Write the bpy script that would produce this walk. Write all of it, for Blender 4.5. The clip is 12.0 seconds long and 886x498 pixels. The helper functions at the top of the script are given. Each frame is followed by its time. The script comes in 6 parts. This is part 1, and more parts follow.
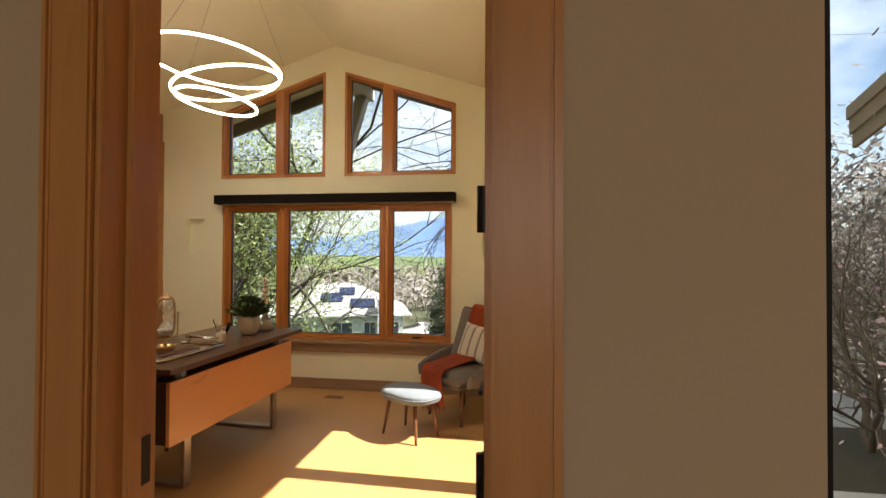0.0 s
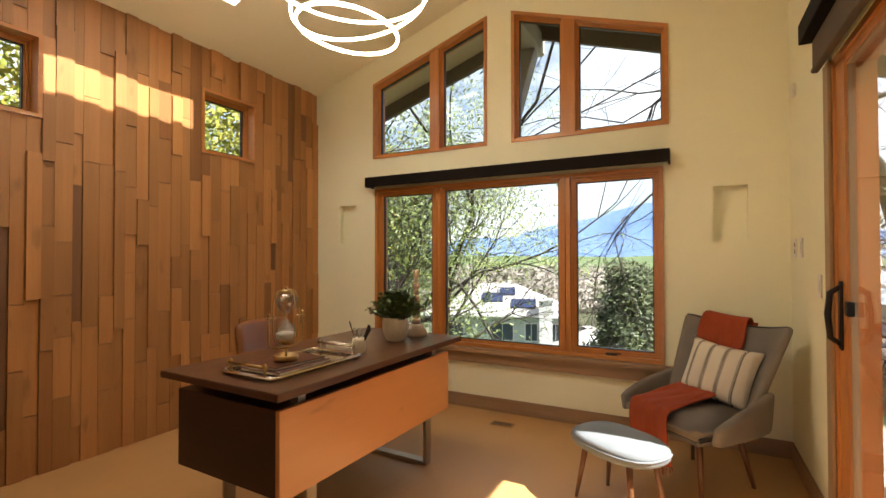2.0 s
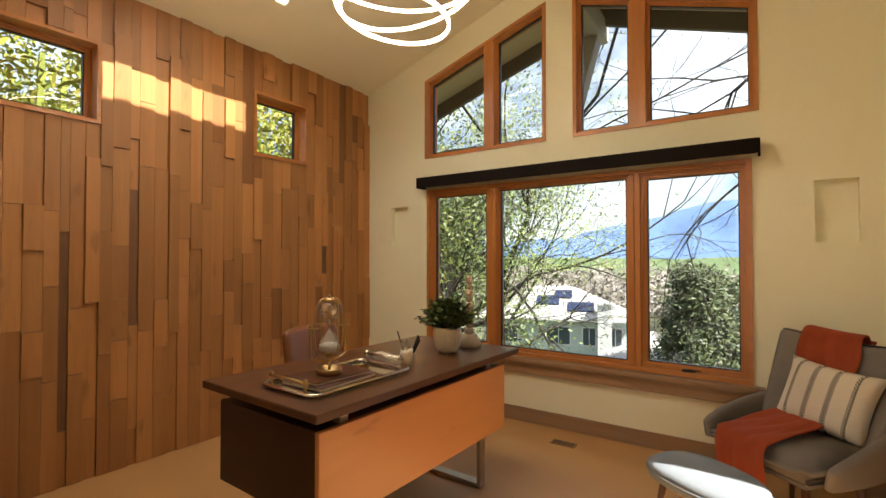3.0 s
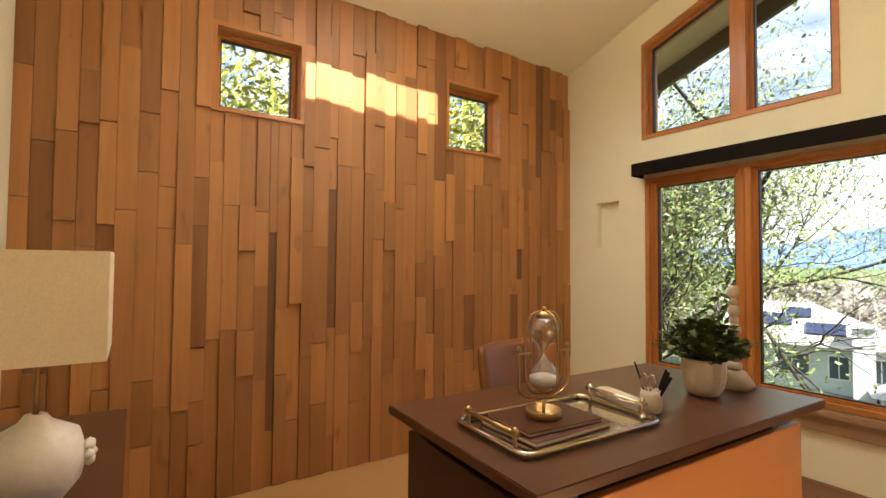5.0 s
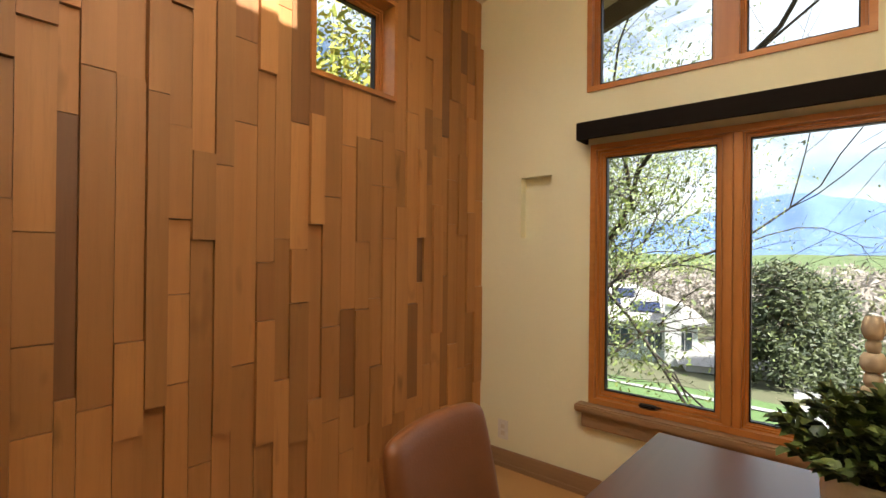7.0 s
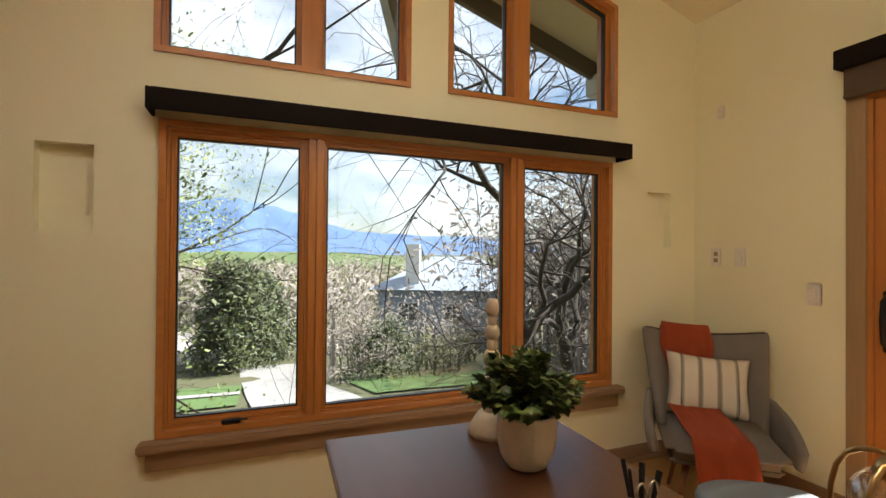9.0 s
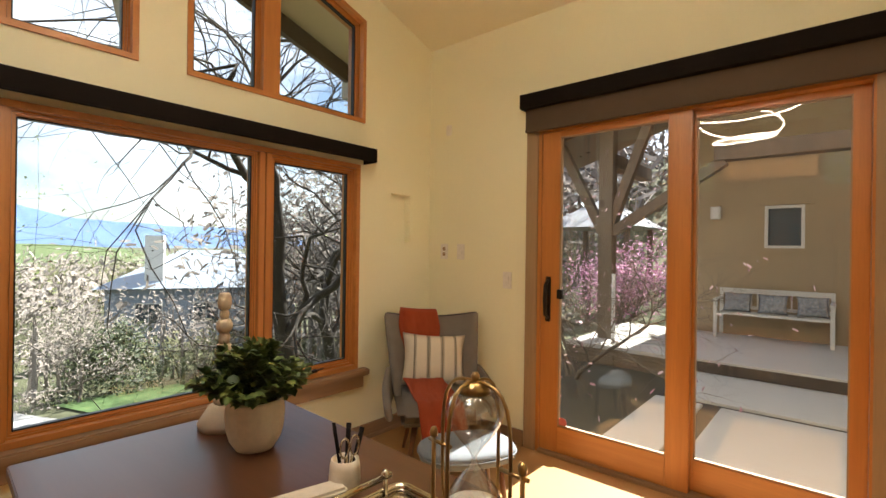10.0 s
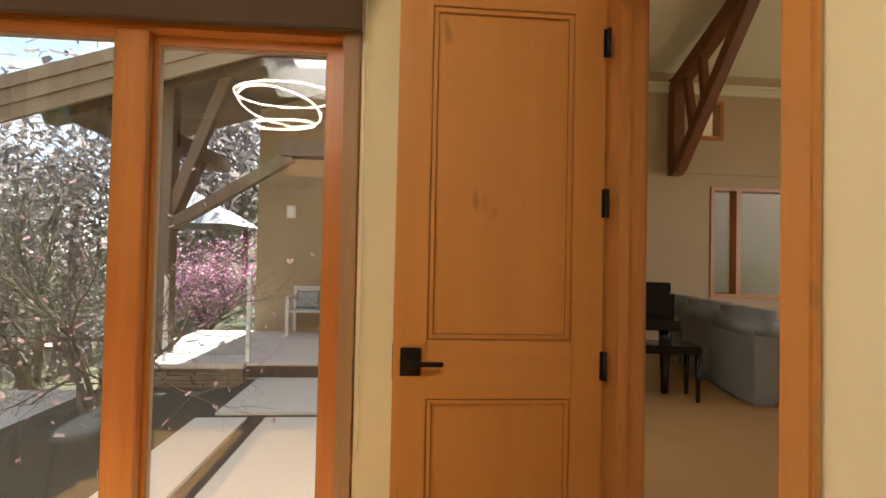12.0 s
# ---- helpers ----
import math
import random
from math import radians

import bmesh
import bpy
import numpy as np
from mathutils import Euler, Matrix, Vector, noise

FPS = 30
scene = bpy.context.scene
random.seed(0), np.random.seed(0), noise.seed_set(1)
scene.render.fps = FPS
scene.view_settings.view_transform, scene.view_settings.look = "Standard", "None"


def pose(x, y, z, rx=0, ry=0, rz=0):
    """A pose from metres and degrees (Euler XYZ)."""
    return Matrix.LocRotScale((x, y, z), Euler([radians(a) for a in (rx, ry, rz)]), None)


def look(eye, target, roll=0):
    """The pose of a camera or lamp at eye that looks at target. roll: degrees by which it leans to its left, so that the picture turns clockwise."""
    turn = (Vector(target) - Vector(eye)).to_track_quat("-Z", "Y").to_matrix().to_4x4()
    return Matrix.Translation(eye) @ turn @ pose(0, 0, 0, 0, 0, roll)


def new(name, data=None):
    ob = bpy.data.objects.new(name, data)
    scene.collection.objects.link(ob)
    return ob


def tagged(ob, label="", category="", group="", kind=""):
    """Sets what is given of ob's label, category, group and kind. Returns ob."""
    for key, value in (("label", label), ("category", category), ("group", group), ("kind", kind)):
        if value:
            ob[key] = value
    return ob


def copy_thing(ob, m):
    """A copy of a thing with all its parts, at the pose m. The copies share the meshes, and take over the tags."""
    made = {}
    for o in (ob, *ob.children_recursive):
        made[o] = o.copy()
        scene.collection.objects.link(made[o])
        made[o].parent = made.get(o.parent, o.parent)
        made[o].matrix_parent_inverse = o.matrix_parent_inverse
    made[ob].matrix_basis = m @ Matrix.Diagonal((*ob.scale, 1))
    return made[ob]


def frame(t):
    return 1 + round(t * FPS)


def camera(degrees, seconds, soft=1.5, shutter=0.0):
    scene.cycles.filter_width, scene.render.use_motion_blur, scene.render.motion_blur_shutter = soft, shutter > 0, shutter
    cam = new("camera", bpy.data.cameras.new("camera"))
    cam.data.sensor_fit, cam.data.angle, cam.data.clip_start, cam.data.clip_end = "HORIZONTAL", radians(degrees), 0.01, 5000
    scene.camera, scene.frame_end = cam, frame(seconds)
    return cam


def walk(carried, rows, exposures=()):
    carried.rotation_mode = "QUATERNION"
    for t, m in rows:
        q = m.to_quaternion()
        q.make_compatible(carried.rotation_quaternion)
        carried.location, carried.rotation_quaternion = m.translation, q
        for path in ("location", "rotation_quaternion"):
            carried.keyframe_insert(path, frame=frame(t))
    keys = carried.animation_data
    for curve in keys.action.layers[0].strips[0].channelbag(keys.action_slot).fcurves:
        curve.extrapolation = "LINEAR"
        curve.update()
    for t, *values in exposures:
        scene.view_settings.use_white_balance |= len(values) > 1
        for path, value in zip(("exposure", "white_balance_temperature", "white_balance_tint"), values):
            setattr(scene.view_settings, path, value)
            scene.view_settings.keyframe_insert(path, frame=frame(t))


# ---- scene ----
cam = camera(86.9, 12.0)
PATH = [
    (0, (3.735, -0.284, 1.35), (3.439, 1.693, 1.379), 0.3),
    (0.5, (3.549, 0.035, 1.345), (2.999, 1.958, 1.375), 0.2),
    (1, (3.43, 0.345, 1.304), (2.694, 2.204, 1.338), 0.0),
    (1.5, (3.338, 0.55, 1.252), (2.476, 2.355, 1.281), -0.1),
    (2, (3.295, 0.694, 1.248), (2.363, 2.463, 1.278), -0.1),
    (2.5, (3.235, 0.808, 1.261), (2.243, 2.544, 1.295), -0.1),
    (3, (3.19, 0.875, 1.267), (2.061, 2.526, 1.303), 0.0),
    (3.5, (3.185, 0.928, 1.258), (1.845, 2.412, 1.308), -0.1),
    (3.7, (3.183, 0.935, 1.256), (1.759, 2.339, 1.311), -0.3),
    (5.3, (2.544, 1.286, 1.236), (0.868, 2.376, 1.302), 0.6),
    (5.5, (2.433, 1.362, 1.243), (0.761, 2.457, 1.311), 0.6),
    (6, (2.179, 1.567, 1.255), (0.52, 2.683, 1.305), 0.6),
    (6.5, (1.919, 1.703, 1.289), (0.389, 2.991, 1.313), 0.4),
    (6.7, (1.832, 1.763, 1.296), (0.384, 3.142, 1.309), 0.5),
    (7.5, (1.49, 1.878, 1.293), (0.62, 3.679, 1.309), 0.55),
    (8.0, (1.305, 1.914, 1.289), (0.947, 3.882, 1.305), 0.65),
    (8.3, (1.222, 1.953, 1.288), (1.205, 3.953, 1.304), 0.7),
    (8.5, (1.188, 1.969, 1.29), (1.384, 3.959, 1.306), 0.6),
    (8.7, (1.165, 1.966, 1.283), (1.577, 3.923, 1.301), 0.6),
    (9, (1.109, 1.948, 1.3), (1.848, 3.807, 1.318), 0.5),
    (9.5, (1.087, 1.851, 1.307), (2.252, 3.477, 1.311), 0.8),
    (10, (1.115, 1.775, 1.305), (2.637, 3.072, 1.307), 0.8),
    (10.5, (1.264, 1.678, 1.263), (3.028, 2.619, 1.286), 1.0),
    (11, (1.46, 1.601, 1.285), (3.376, 2.175, 1.286), 0.9),
    (11.5, (1.742, 1.552, 1.297), (3.731, 1.762, 1.284), 1.0),
    (12, (2.075, 1.412, 1.243), (4.067, 1.262, 1.285), 1.2),
]
walk(cam, [(t, look(eye, target, roll)) for t, eye, target, roll in PATH], [(0.0, 1.75), (0.5, 2.05), (1.1, 2.35), (2.3, 1.93), (3.3, 1.93), (5.2, 2.3), (6.5, 2.2), (8.4, 1.62), (9.5, 1.78), (10.6, 2.16), (11.5, 2.18), (12.0, 2.12)])

# ---- light ----
world = bpy.data.worlds.new("sky")
scene.world = world
world.use_nodes = True
SUN_EL, SUN_DIR = radians(52), Vector((-1.0, 0.02, -1.27)).normalized()


def build_world():
    nt = world.node_tree
    nt.nodes.clear()
    out = nt.nodes.new("ShaderNodeOutputWorld")
    bg = nt.nodes.new("ShaderNodeBackground")
    sky = nt.nodes.new("ShaderNodeTexSky")
    sky.sky_type, sky.sun_disc, sky.sun_elevation, sky.sun_rotation = "NISHITA", False, SUN_EL, radians(90)
    sky.air_density, sky.dust_density = 1.0, 1.0
    co = nt.nodes.new("ShaderNodeTexCoord")
    mp = nt.nodes.new("ShaderNodeMapping")
    mp.inputs["Scale"].default_value = (1.4, 1.4, 3.2)
    nz = nt.nodes.new("ShaderNodeTexNoise")
    nz.inputs["Scale"].default_value, nz.inputs["Detail"].default_value, nz.inputs["Roughness"].default_value = 1.7, 8, 0.58
    rp = nt.nodes.new("ShaderNodeValToRGB")
    rp.color_ramp.elements[0].position, rp.color_ramp.elements[1].position = 0.36, 0.74
    mx = nt.nodes.new("ShaderNodeMix")
    mx.data_type = "RGBA"
    mx.inputs[7].default_value = (11.5, 11.8, 12.5, 1)
    L = nt.links.new
    L(co.outputs["Generated"], mp.inputs["Vector"])
    L(mp.outputs["Vector"], nz.inputs["Vector"])
    L(nz.outputs["Fac"], rp.inputs["Fac"])
    L(rp.outputs["Color"], mx.inputs[0])
    L(sky.outputs["Color"], mx.inputs[6])
    L(mx.outputs[2], bg.inputs["Color"])
    bg.inputs["Strength"].default_value = 0.06
    L(bg.outputs["Background"], out.inputs["Surface"])


build_world()


def lamp(name, kind, m, energy, colour, size=None, size_y=None, angle=None):
    data = bpy.data.lights.new(name, kind)
    data.energy, data.color = energy, colour
    if kind == "AREA":
        data.shape, data.size, data.size_y = "RECTANGLE", size, size_y
        data.spread = radians(180)
    if angle is not None:
        data.angle = angle
    ob = new(name, data)
    ob.matrix_world = m
    return ob


lamp("sun", "SUN", Matrix.Translation((8, 0, 12)) @ SUN_DIR.to_track_quat("-Z", "Y").to_matrix().to_4x4(), 5.0, (1.0, 0.965, 0.90), angle=radians(0.53))
# daylight entering by the skylight
DAY = (1.0, 0.97, 0.93)
lamp("sky_skylight", "AREA", look((0.763, 2.4425, 3.40), (0.763, 2.4425, 1.0)), 7.0, DAY, 0.88, 0.55)
# added fill that brightens the hall, set in an invented opening out of view
lamp("fill_living_south", "AREA", look((4.4, -6.42, 1.9), (4.2, 0.0, 1.3)), 13, (1.0, 0.88, 0.74), 5.0, 2.6)

# ---- materials ----


def nodes_of(name):
    m = bpy.data.materials.new(name)
    m.use_nodes = True
    nt = m.node_tree
    return m, nt, nt.nodes["Principled BSDF"]


def setv(b, **kw):
    for k, v in kw.items():
        b.inputs[k.replace("_", " ")].default_value = v


def mixrgb(nt, fac, a, b):
    n = nt.nodes.new("ShaderNodeMix")
    n.data_type = "RGBA"
    for i, v in ((0, fac), (6, a), (7, b)):
        if isinstance(v, (tuple, float, int)):
            n.inputs[i].default_value = (*v, 1) if isinstance(v, tuple) else v
        else:
            nt.links.new(v, n.inputs[i])
    return n.outputs[2]


def noise_node(nt, vec, scale, detail=5, rough=0.6):
    n = nt.nodes.new("ShaderNodeTexNoise")
    n.inputs["Scale"].default_value, n.inputs["Detail"].default_value, n.inputs["Roughness"].default_value = scale, detail, rough
    nt.links.new(vec, n.inputs["Vector"])
    return n.outputs["Fac"]


def ramp(nt, fac, p0, p1):
    r = nt.nodes.new("ShaderNodeMapRange")
    r.inputs["From Min"].default_value, r.inputs["From Max"].default_value = p0, p1
    nt.links.new(fac, r.inputs["Value"])
    return r.outputs["Result"]


def coords(nt, scale=(1, 1, 1), world_space=False, randomised=False):
    if world_space:
        src = nt.nodes.new("ShaderNodeNewGeometry").outputs["Position"]
    else:
        src = nt.nodes.new("ShaderNodeTexCoord").outputs["Object"]
    if randomised:
        oi = nt.nodes.new("ShaderNodeObjectInfo").outputs["Random"]
        mul = nt.nodes.new("ShaderNodeMath")
        mul.operation = "MULTIPLY"
        mul.inputs[1].default_value = 37.0
        nt.links.new(oi, mul.inputs[0])
        ad = nt.nodes.new("ShaderNodeVectorMath")
        ad.operation = "ADD"
        nt.links.new(src, ad.inputs[0])
        nt.links.new(mul.outputs[0], ad.inputs[1])
        src = ad.outputs[0]
    mp = nt.nodes.new("ShaderNodeMapping")
    mp.inputs["Scale"].default_value = scale
    nt.links.new(src, mp.inputs["Vector"])
    return mp.outputs["Vector"]


def bump(nt, b, height, strength, dist=0.01):
    n = nt.nodes.new("ShaderNodeBump")
    n.inputs["Strength"].default_value, n.inputs["Distance"].default_value = strength, dist
    nt.links.new(height, n.inputs["Height"])
    nt.links.new(n.outputs["Normal"], b.inputs["Normal"])


def plain(name, c1, c2, rough=0.6, scale=8.0, fine=60.0, bumpy=0.15, metal=0.0, world_space=True, spec=0.5, dist=0.004, fleck=0.86):
    """A surface with broad mottling, fine grain and a fine relief."""
    m, nt, b = nodes_of(name)
    v = coords(nt, world_space=world_space)
    broad, grain = noise_node(nt, v, scale, 4), noise_node(nt, v, fine, 3)
    col = mixrgb(nt, ramp(nt, broad, 0.3, 0.7), c1, c2)
    col = mixrgb(nt, ramp(nt, grain, 0.35, 0.75), col, tuple(c * fleck for c in c1))
    nt.links.new(col, b.inputs["Base Color"])
    setv(b, Roughness=rough, Metallic=metal)
    b.inputs["Specular IOR Level"].default_value = spec
    bump(nt, b, grain, bumpy, dist)
    return m


def wood(name, c1, c2, axis="Z", rough=0.45, tone=0.0, knots=0.0, grain=22.0, coat=0.0, world_space=True, streak=0.72):
    """Grain stretched along one axis; tone: how far pieces differ among themselves."""
    m, nt, b = nodes_of(name)
    s = {"X": (0.06, 1, 1), "Y": (1, 0.06, 1), "Z": (1, 1, 0.06)}[axis]
    v = coords(nt, s, world_space=world_space, randomised=tone > 0)
    fine, broad = noise_node(nt, v, grain * 4, 6, 0.7), noise_node(nt, v, grain * 0.7, 4, 0.55)
    col = mixrgb(nt, ramp(nt, broad, 0.32, 0.7), c1, c2)
    col = mixrgb(nt, ramp(nt, fine, 0.5, 0.85), col, tuple(c * streak for c in c1))
    if knots:
        v2 = coords(nt, {"X": (0.35, 1, 1), "Y": (1, 0.35, 1), "Z": (1, 1, 0.35)}[axis], world_space=world_space, randomised=tone > 0)
        kn = noise_node(nt, v2, 9.0, 2)
        col = mixrgb(nt, ramp(nt, kn, 0.72 - knots * 0.1, 0.8), col, tuple(c * 0.45 for c in c1))
    if tone:
        oi = nt.nodes.new("ShaderNodeObjectInfo").outputs["Random"]
        hsv = nt.nodes.new("ShaderNodeHueSaturation")
        mr = nt.nodes.new("ShaderNodeMapRange")
        mr.inputs["To Min"].default_value, mr.inputs["To Max"].default_value = 1 - tone, 1 + tone * 0.8
        nt.links.new(oi, mr.inputs["Value"])
        nt.links.new(mr.outputs["Result"], hsv.inputs["Value"])
        nt.links.new(col, hsv.inputs["Color"])
        col = hsv.outputs["Color"]
    nt.links.new(col, b.inputs["Base Color"])
    setv(b, Roughness=rough)
    b.inputs["Coat Weight"].default_value = coat
    b.inputs["Coat Roughness"].default_value = 0.25
    bump(nt, b, fine, 0.12, 0.003)
    return m


def glass(name, rough=0.0, ior=1.45, tint=(1, 1, 1)):
    m, nt, b = nodes_of(name)
    setv(b, Roughness=rough, IOR=ior)
    b.inputs["Base Color"].default_value = (*tint, 1)
    b.inputs["Transmission Weight"].default_value = 1.0
    return m


def pane_glass(name, gloss=0.08, tint=(1, 1, 1)):
    """A thin pane: clear, with a mirror-like gloss that grows at a slant."""
    m, nt, b = nodes_of(name)
    nt.nodes.remove(b)
    tr, gl, mx = nt.nodes.new("ShaderNodeBsdfTransparent"), nt.nodes.new("ShaderNodeBsdfGlossy"), nt.nodes.new("ShaderNodeMixShader")
    gl.inputs["Roughness"].default_value = 0.0
    tr.inputs["Color"].default_value = (*tint, 1)
    lw = nt.nodes.new("ShaderNodeLayerWeight")
    lw.inputs["Blend"].default_value = 0.5
    pw = nt.nodes.new("ShaderNodeMath")
    pw.operation, pw.inputs[1].default_value = "POWER", 5.0
    mul = nt.nodes.new("ShaderNodeMath")
    mul.operation, mul.use_clamp = "MULTIPLY_ADD", True
    mul.inputs[1].default_value, mul.inputs[2].default_value = 1 - gloss, gloss
    nt.links.new(lw.outputs["Facing"], pw.inputs[0])
    nt.links.new(pw.outputs[0], mul.inputs[0])
    nt.links.new(mul.outputs[0], mx.inputs[0])
    nt.links.new(tr.outputs[0], mx.inputs[1])
    nt.links.new(gl.outputs[0], mx.inputs[2])
    nt.links.new(mx.outputs[0], nt.nodes["Material Output"].inputs["Surface"])
    return m


def glow(name, colour, strength):
    m, nt, b = nodes_of(name)
    b.inputs["Base Color"].default_value = (*colour, 1)
    b.inputs["Emission Color"].default_value = (*colour, 1)
    b.inputs["Emission Strength"].default_value = strength
    return m


M_WALL = plain("cream_plaster", (0.82, 0.785, 0.565), (0.79, 0.755, 0.54), 0.85, 1.6, 45, 0.06, dist=0.004, fleck=0.97)
M_CEIL = plain("ceiling_plaster", (0.84, 0.78, 0.58), (0.81, 0.75, 0.55), 0.9, 1.4, 40, 0.08, fleck=0.97)
# cream plaster again, darkened in colour for the dim hall
M_HALL = plain("dimmed_hall_plaster", (0.56, 0.42, 0.27), (0.53, 0.395, 0.25), 0.85, 1.6, 45, 0.06, fleck=0.96)
M_PLANK = wood("plank_oak", (0.45, 0.208, 0.066), (0.365, 0.158, 0.047), "Z", 0.5, tone=0.26, knots=0.7, grain=13)
M_PLANK_MID = wood("plank_brown", (0.31, 0.135, 0.042), (0.25, 0.105, 0.033), "Z", 0.5, tone=0.18, knots=0.5, grain=13)
M_PLANK_DARK = wood("plank_walnut", (0.22, 0.10, 0.042), (0.17, 0.075, 0.03), "Z", 0.5, tone=0.12, grain=16)
M_FIR_Z = wood("fir_upright", (0.51, 0.205, 0.05), (0.42, 0.155, 0.036), "Z", 0.38, grain=26, coat=0.3)
M_FIR_X = wood("fir_across", (0.51, 0.205, 0.05), (0.42, 0.155, 0.036), "X", 0.38, grain=26, coat=0.3)
M_FIR_Y = wood("fir_along", (0.51, 0.205, 0.05), (0.42, 0.155, 0.036), "Y", 0.38, grain=26, coat=0.3)
M_DOOR_Z = wood("door_fir_upright", (0.57, 0.27, 0.074), (0.50, 0.222, 0.056), "Z", 0.38, knots=0.12, grain=9, coat=0.25, streak=0.86)
M_DOOR_Y = wood("door_fir_across", (0.57, 0.27, 0.074), (0.50, 0.222, 0.056), "Y", 0.38, knots=0.12, grain=9, coat=0.25, streak=0.86)
# stained bead; its dark colour also draws the shade along the moulding
M_BEAD = wood("stain_and_shade_bead", (0.34, 0.14, 0.036), (0.28, 0.11, 0.028), "Z", 0.4, grain=24, coat=0.2)
M_TRIM_X = wood("dull_trim_across", (0.33, 0.20, 0.105), (0.28, 0.165, 0.085), "X", 0.55, grain=24)
M_TRIM_Y = wood("dull_trim_along", (0.33, 0.20, 0.105), (0.28, 0.165, 0.085), "Y", 0.55, grain=24)
M_TRIM_Z = wood("dull_trim_upright", (0.36, 0.235, 0.13), (0.31, 0.20, 0.105), "Z", 0.55, grain=24)
M_CASE_Z = wood("casing_upright", (0.60, 0.28, 0.085), (0.52, 0.23, 0.066), "Z", 0.4, grain=24, coat=0.2)
M_CASE_X = wood("casing_across", (0.52, 0.225, 0.064), (0.44, 0.18, 0.05), "X", 0.4, grain=24, coat=0.2)
M_FLOOR = plain("tan_floor", (0.54, 0.30, 0.112), (0.48, 0.262, 0.095), 0.42, 1.3, 130, 0.05)
M_BLACK = plain("espresso_valance", (0.010, 0.0065, 0.005), (0.007, 0.005, 0.004), 0.75, 6, 60, 0.05, spec=0.12)
M_SHADE = plain("brown_shade_cloth", (0.10, 0.065, 0.040), (0.085, 0.055, 0.034), 0.85, 8, 260, 0.3)
M_BRONZE = plain("oil_rubbed_bronze", (0.022, 0.018, 0.016), (0.016, 0.013, 0.012), 0.42, 10, 90, 0.05, metal=0.6)
M_PANE = pane_glass("window_pane", 0.02, (0.88, 0.90, 0.89))
M_PANE_E = pane_glass("slider_pane", 0.05)
M_RING = glow("led_diffuser", (1.0, 0.83, 0.62), 12.5)
M_RING_BODY = plain("ring_metal", (0.35, 0.25, 0.2), (0.3, 0.22, 0.17), 0.35, 10, 80, 0.03, metal=0.8)
M_WHITE = plain("white_plastic", (0.78, 0.74, 0.66), (0.75, 0.71, 0.63), 0.45, 8, 60, 0.03)
M_SKYWELL = plain("white_well_paint", (0.85, 0.83, 0.78), (0.82, 0.80, 0.75), 0.85, 2, 50, 0.1)

# ---- building helpers ----


def box(bm, x0, y0, z0, x1, y1, z1, bevel=0.0):
    geo = bmesh.ops.create_cube(bm, size=1)
    vs = geo["verts"]
    for v in vs:
        v.co = Vector(((x0 + x1) / 2 + v.co.x * (x1 - x0), (y0 + y1) / 2 + v.co.y * (y1 - y0), (z0 + z1) / 2 + v.co.z * (z1 - z0)))
    if bevel:
        es = list({e for v in vs for e in v.link_edges})
        bmesh.ops.bevel(bm, geom=es, offset=bevel, segments=2, affect="EDGES", clamp_overlap=True)
    return vs


def prism(bm, poly, axis, a0, a1):
    """A flat outline of (u, v) swept from a0 to a1 along an axis: 'y' has u=x, v=z; 'x' has u=y, v=z; 'z' has u=x, v=y."""
    def at(u, v, a):
        return {"y": (u, a, v), "x": (a, u, v), "z": (u, v, a)}[axis]
    lo, hi = [bm.verts.new(at(u, v, a0)) for u, v in poly], [bm.verts.new(at(u, v, a1)) for u, v in poly]
    n = len(poly)
    fs = [bm.faces.new(lo), bm.faces.new(hi[::-1])] + [bm.faces.new((lo[i], hi[i], hi[(i + 1) % n], lo[(i + 1) % n])) for i in range(n)]
    bmesh.ops.recalc_face_normals(bm, faces=fs)
    return lo + hi


def rod(bm, p, q, r0, r1=None, n=10, cap=True):
    """A tapered round bar from p to q."""
    p, q = Vector(p), Vector(q)
    r1 = r0 if r1 is None else r1
    d = (q - p).normalized()
    a = d.orthogonal().normalized()
    b = d.cross(a)
    rings = []
    for c, r in ((p, r0), (q, r1)):
        rings.append([bm.verts.new(c + (a * math.cos(2 * math.pi * i / n) + b * math.sin(2 * math.pi * i / n)) * r) for i in range(n)])
    for i in range(n):
        bm.faces.new((rings[0][i], rings[0][(i + 1) % n], rings[1][(i + 1) % n], rings[1][i])).smooth = True
    if cap:
        bm.faces.new(rings[0][::-1])
        bm.faces.new(rings[1])


def tube(bm, pts, r, n=8, closed=False):
    """A round tube along points; r: a number or one per point."""
    pts = [Vector(p) for p in pts]
    m = len(pts)
    rings, up = [], None
    for i, p in enumerate(pts):
        if closed:
            d = pts[(i + 1) % m] - pts[i - 1]
        else:
            d = pts[min(i + 1, m - 1)] - pts[max(i - 1, 0)]
        d.normalize()
        if up is None:
            up = d.orthogonal().normalized()
        a = (up - d * up.dot(d)).normalized()
        up = a
        b = d.cross(a)
        rr = r[i] if isinstance(r, (list, tuple)) else r
        rings.append([bm.verts.new(p + (a * math.cos(2 * math.pi * k / n) + b * math.sin(2 * math.pi * k / n)) * rr) for k in range(n)])
    for i in range(m if closed else m - 1):
        A, B = rings[i], rings[(i + 1) % m]
        off = 0
        if closed and i == m - 1:
            off = min(range(n), key=lambda o: (B[o].co - A[0].co).length)
        for k in range(n):
            bm.faces.new((A[k], A[(k + 1) % n], B[(k + 1 + off) % n], B[(k + off) % n])).smooth = True
    if not closed:
        bm.faces.new(rings[0][::-1])
        bm.faces.new(rings[-1])


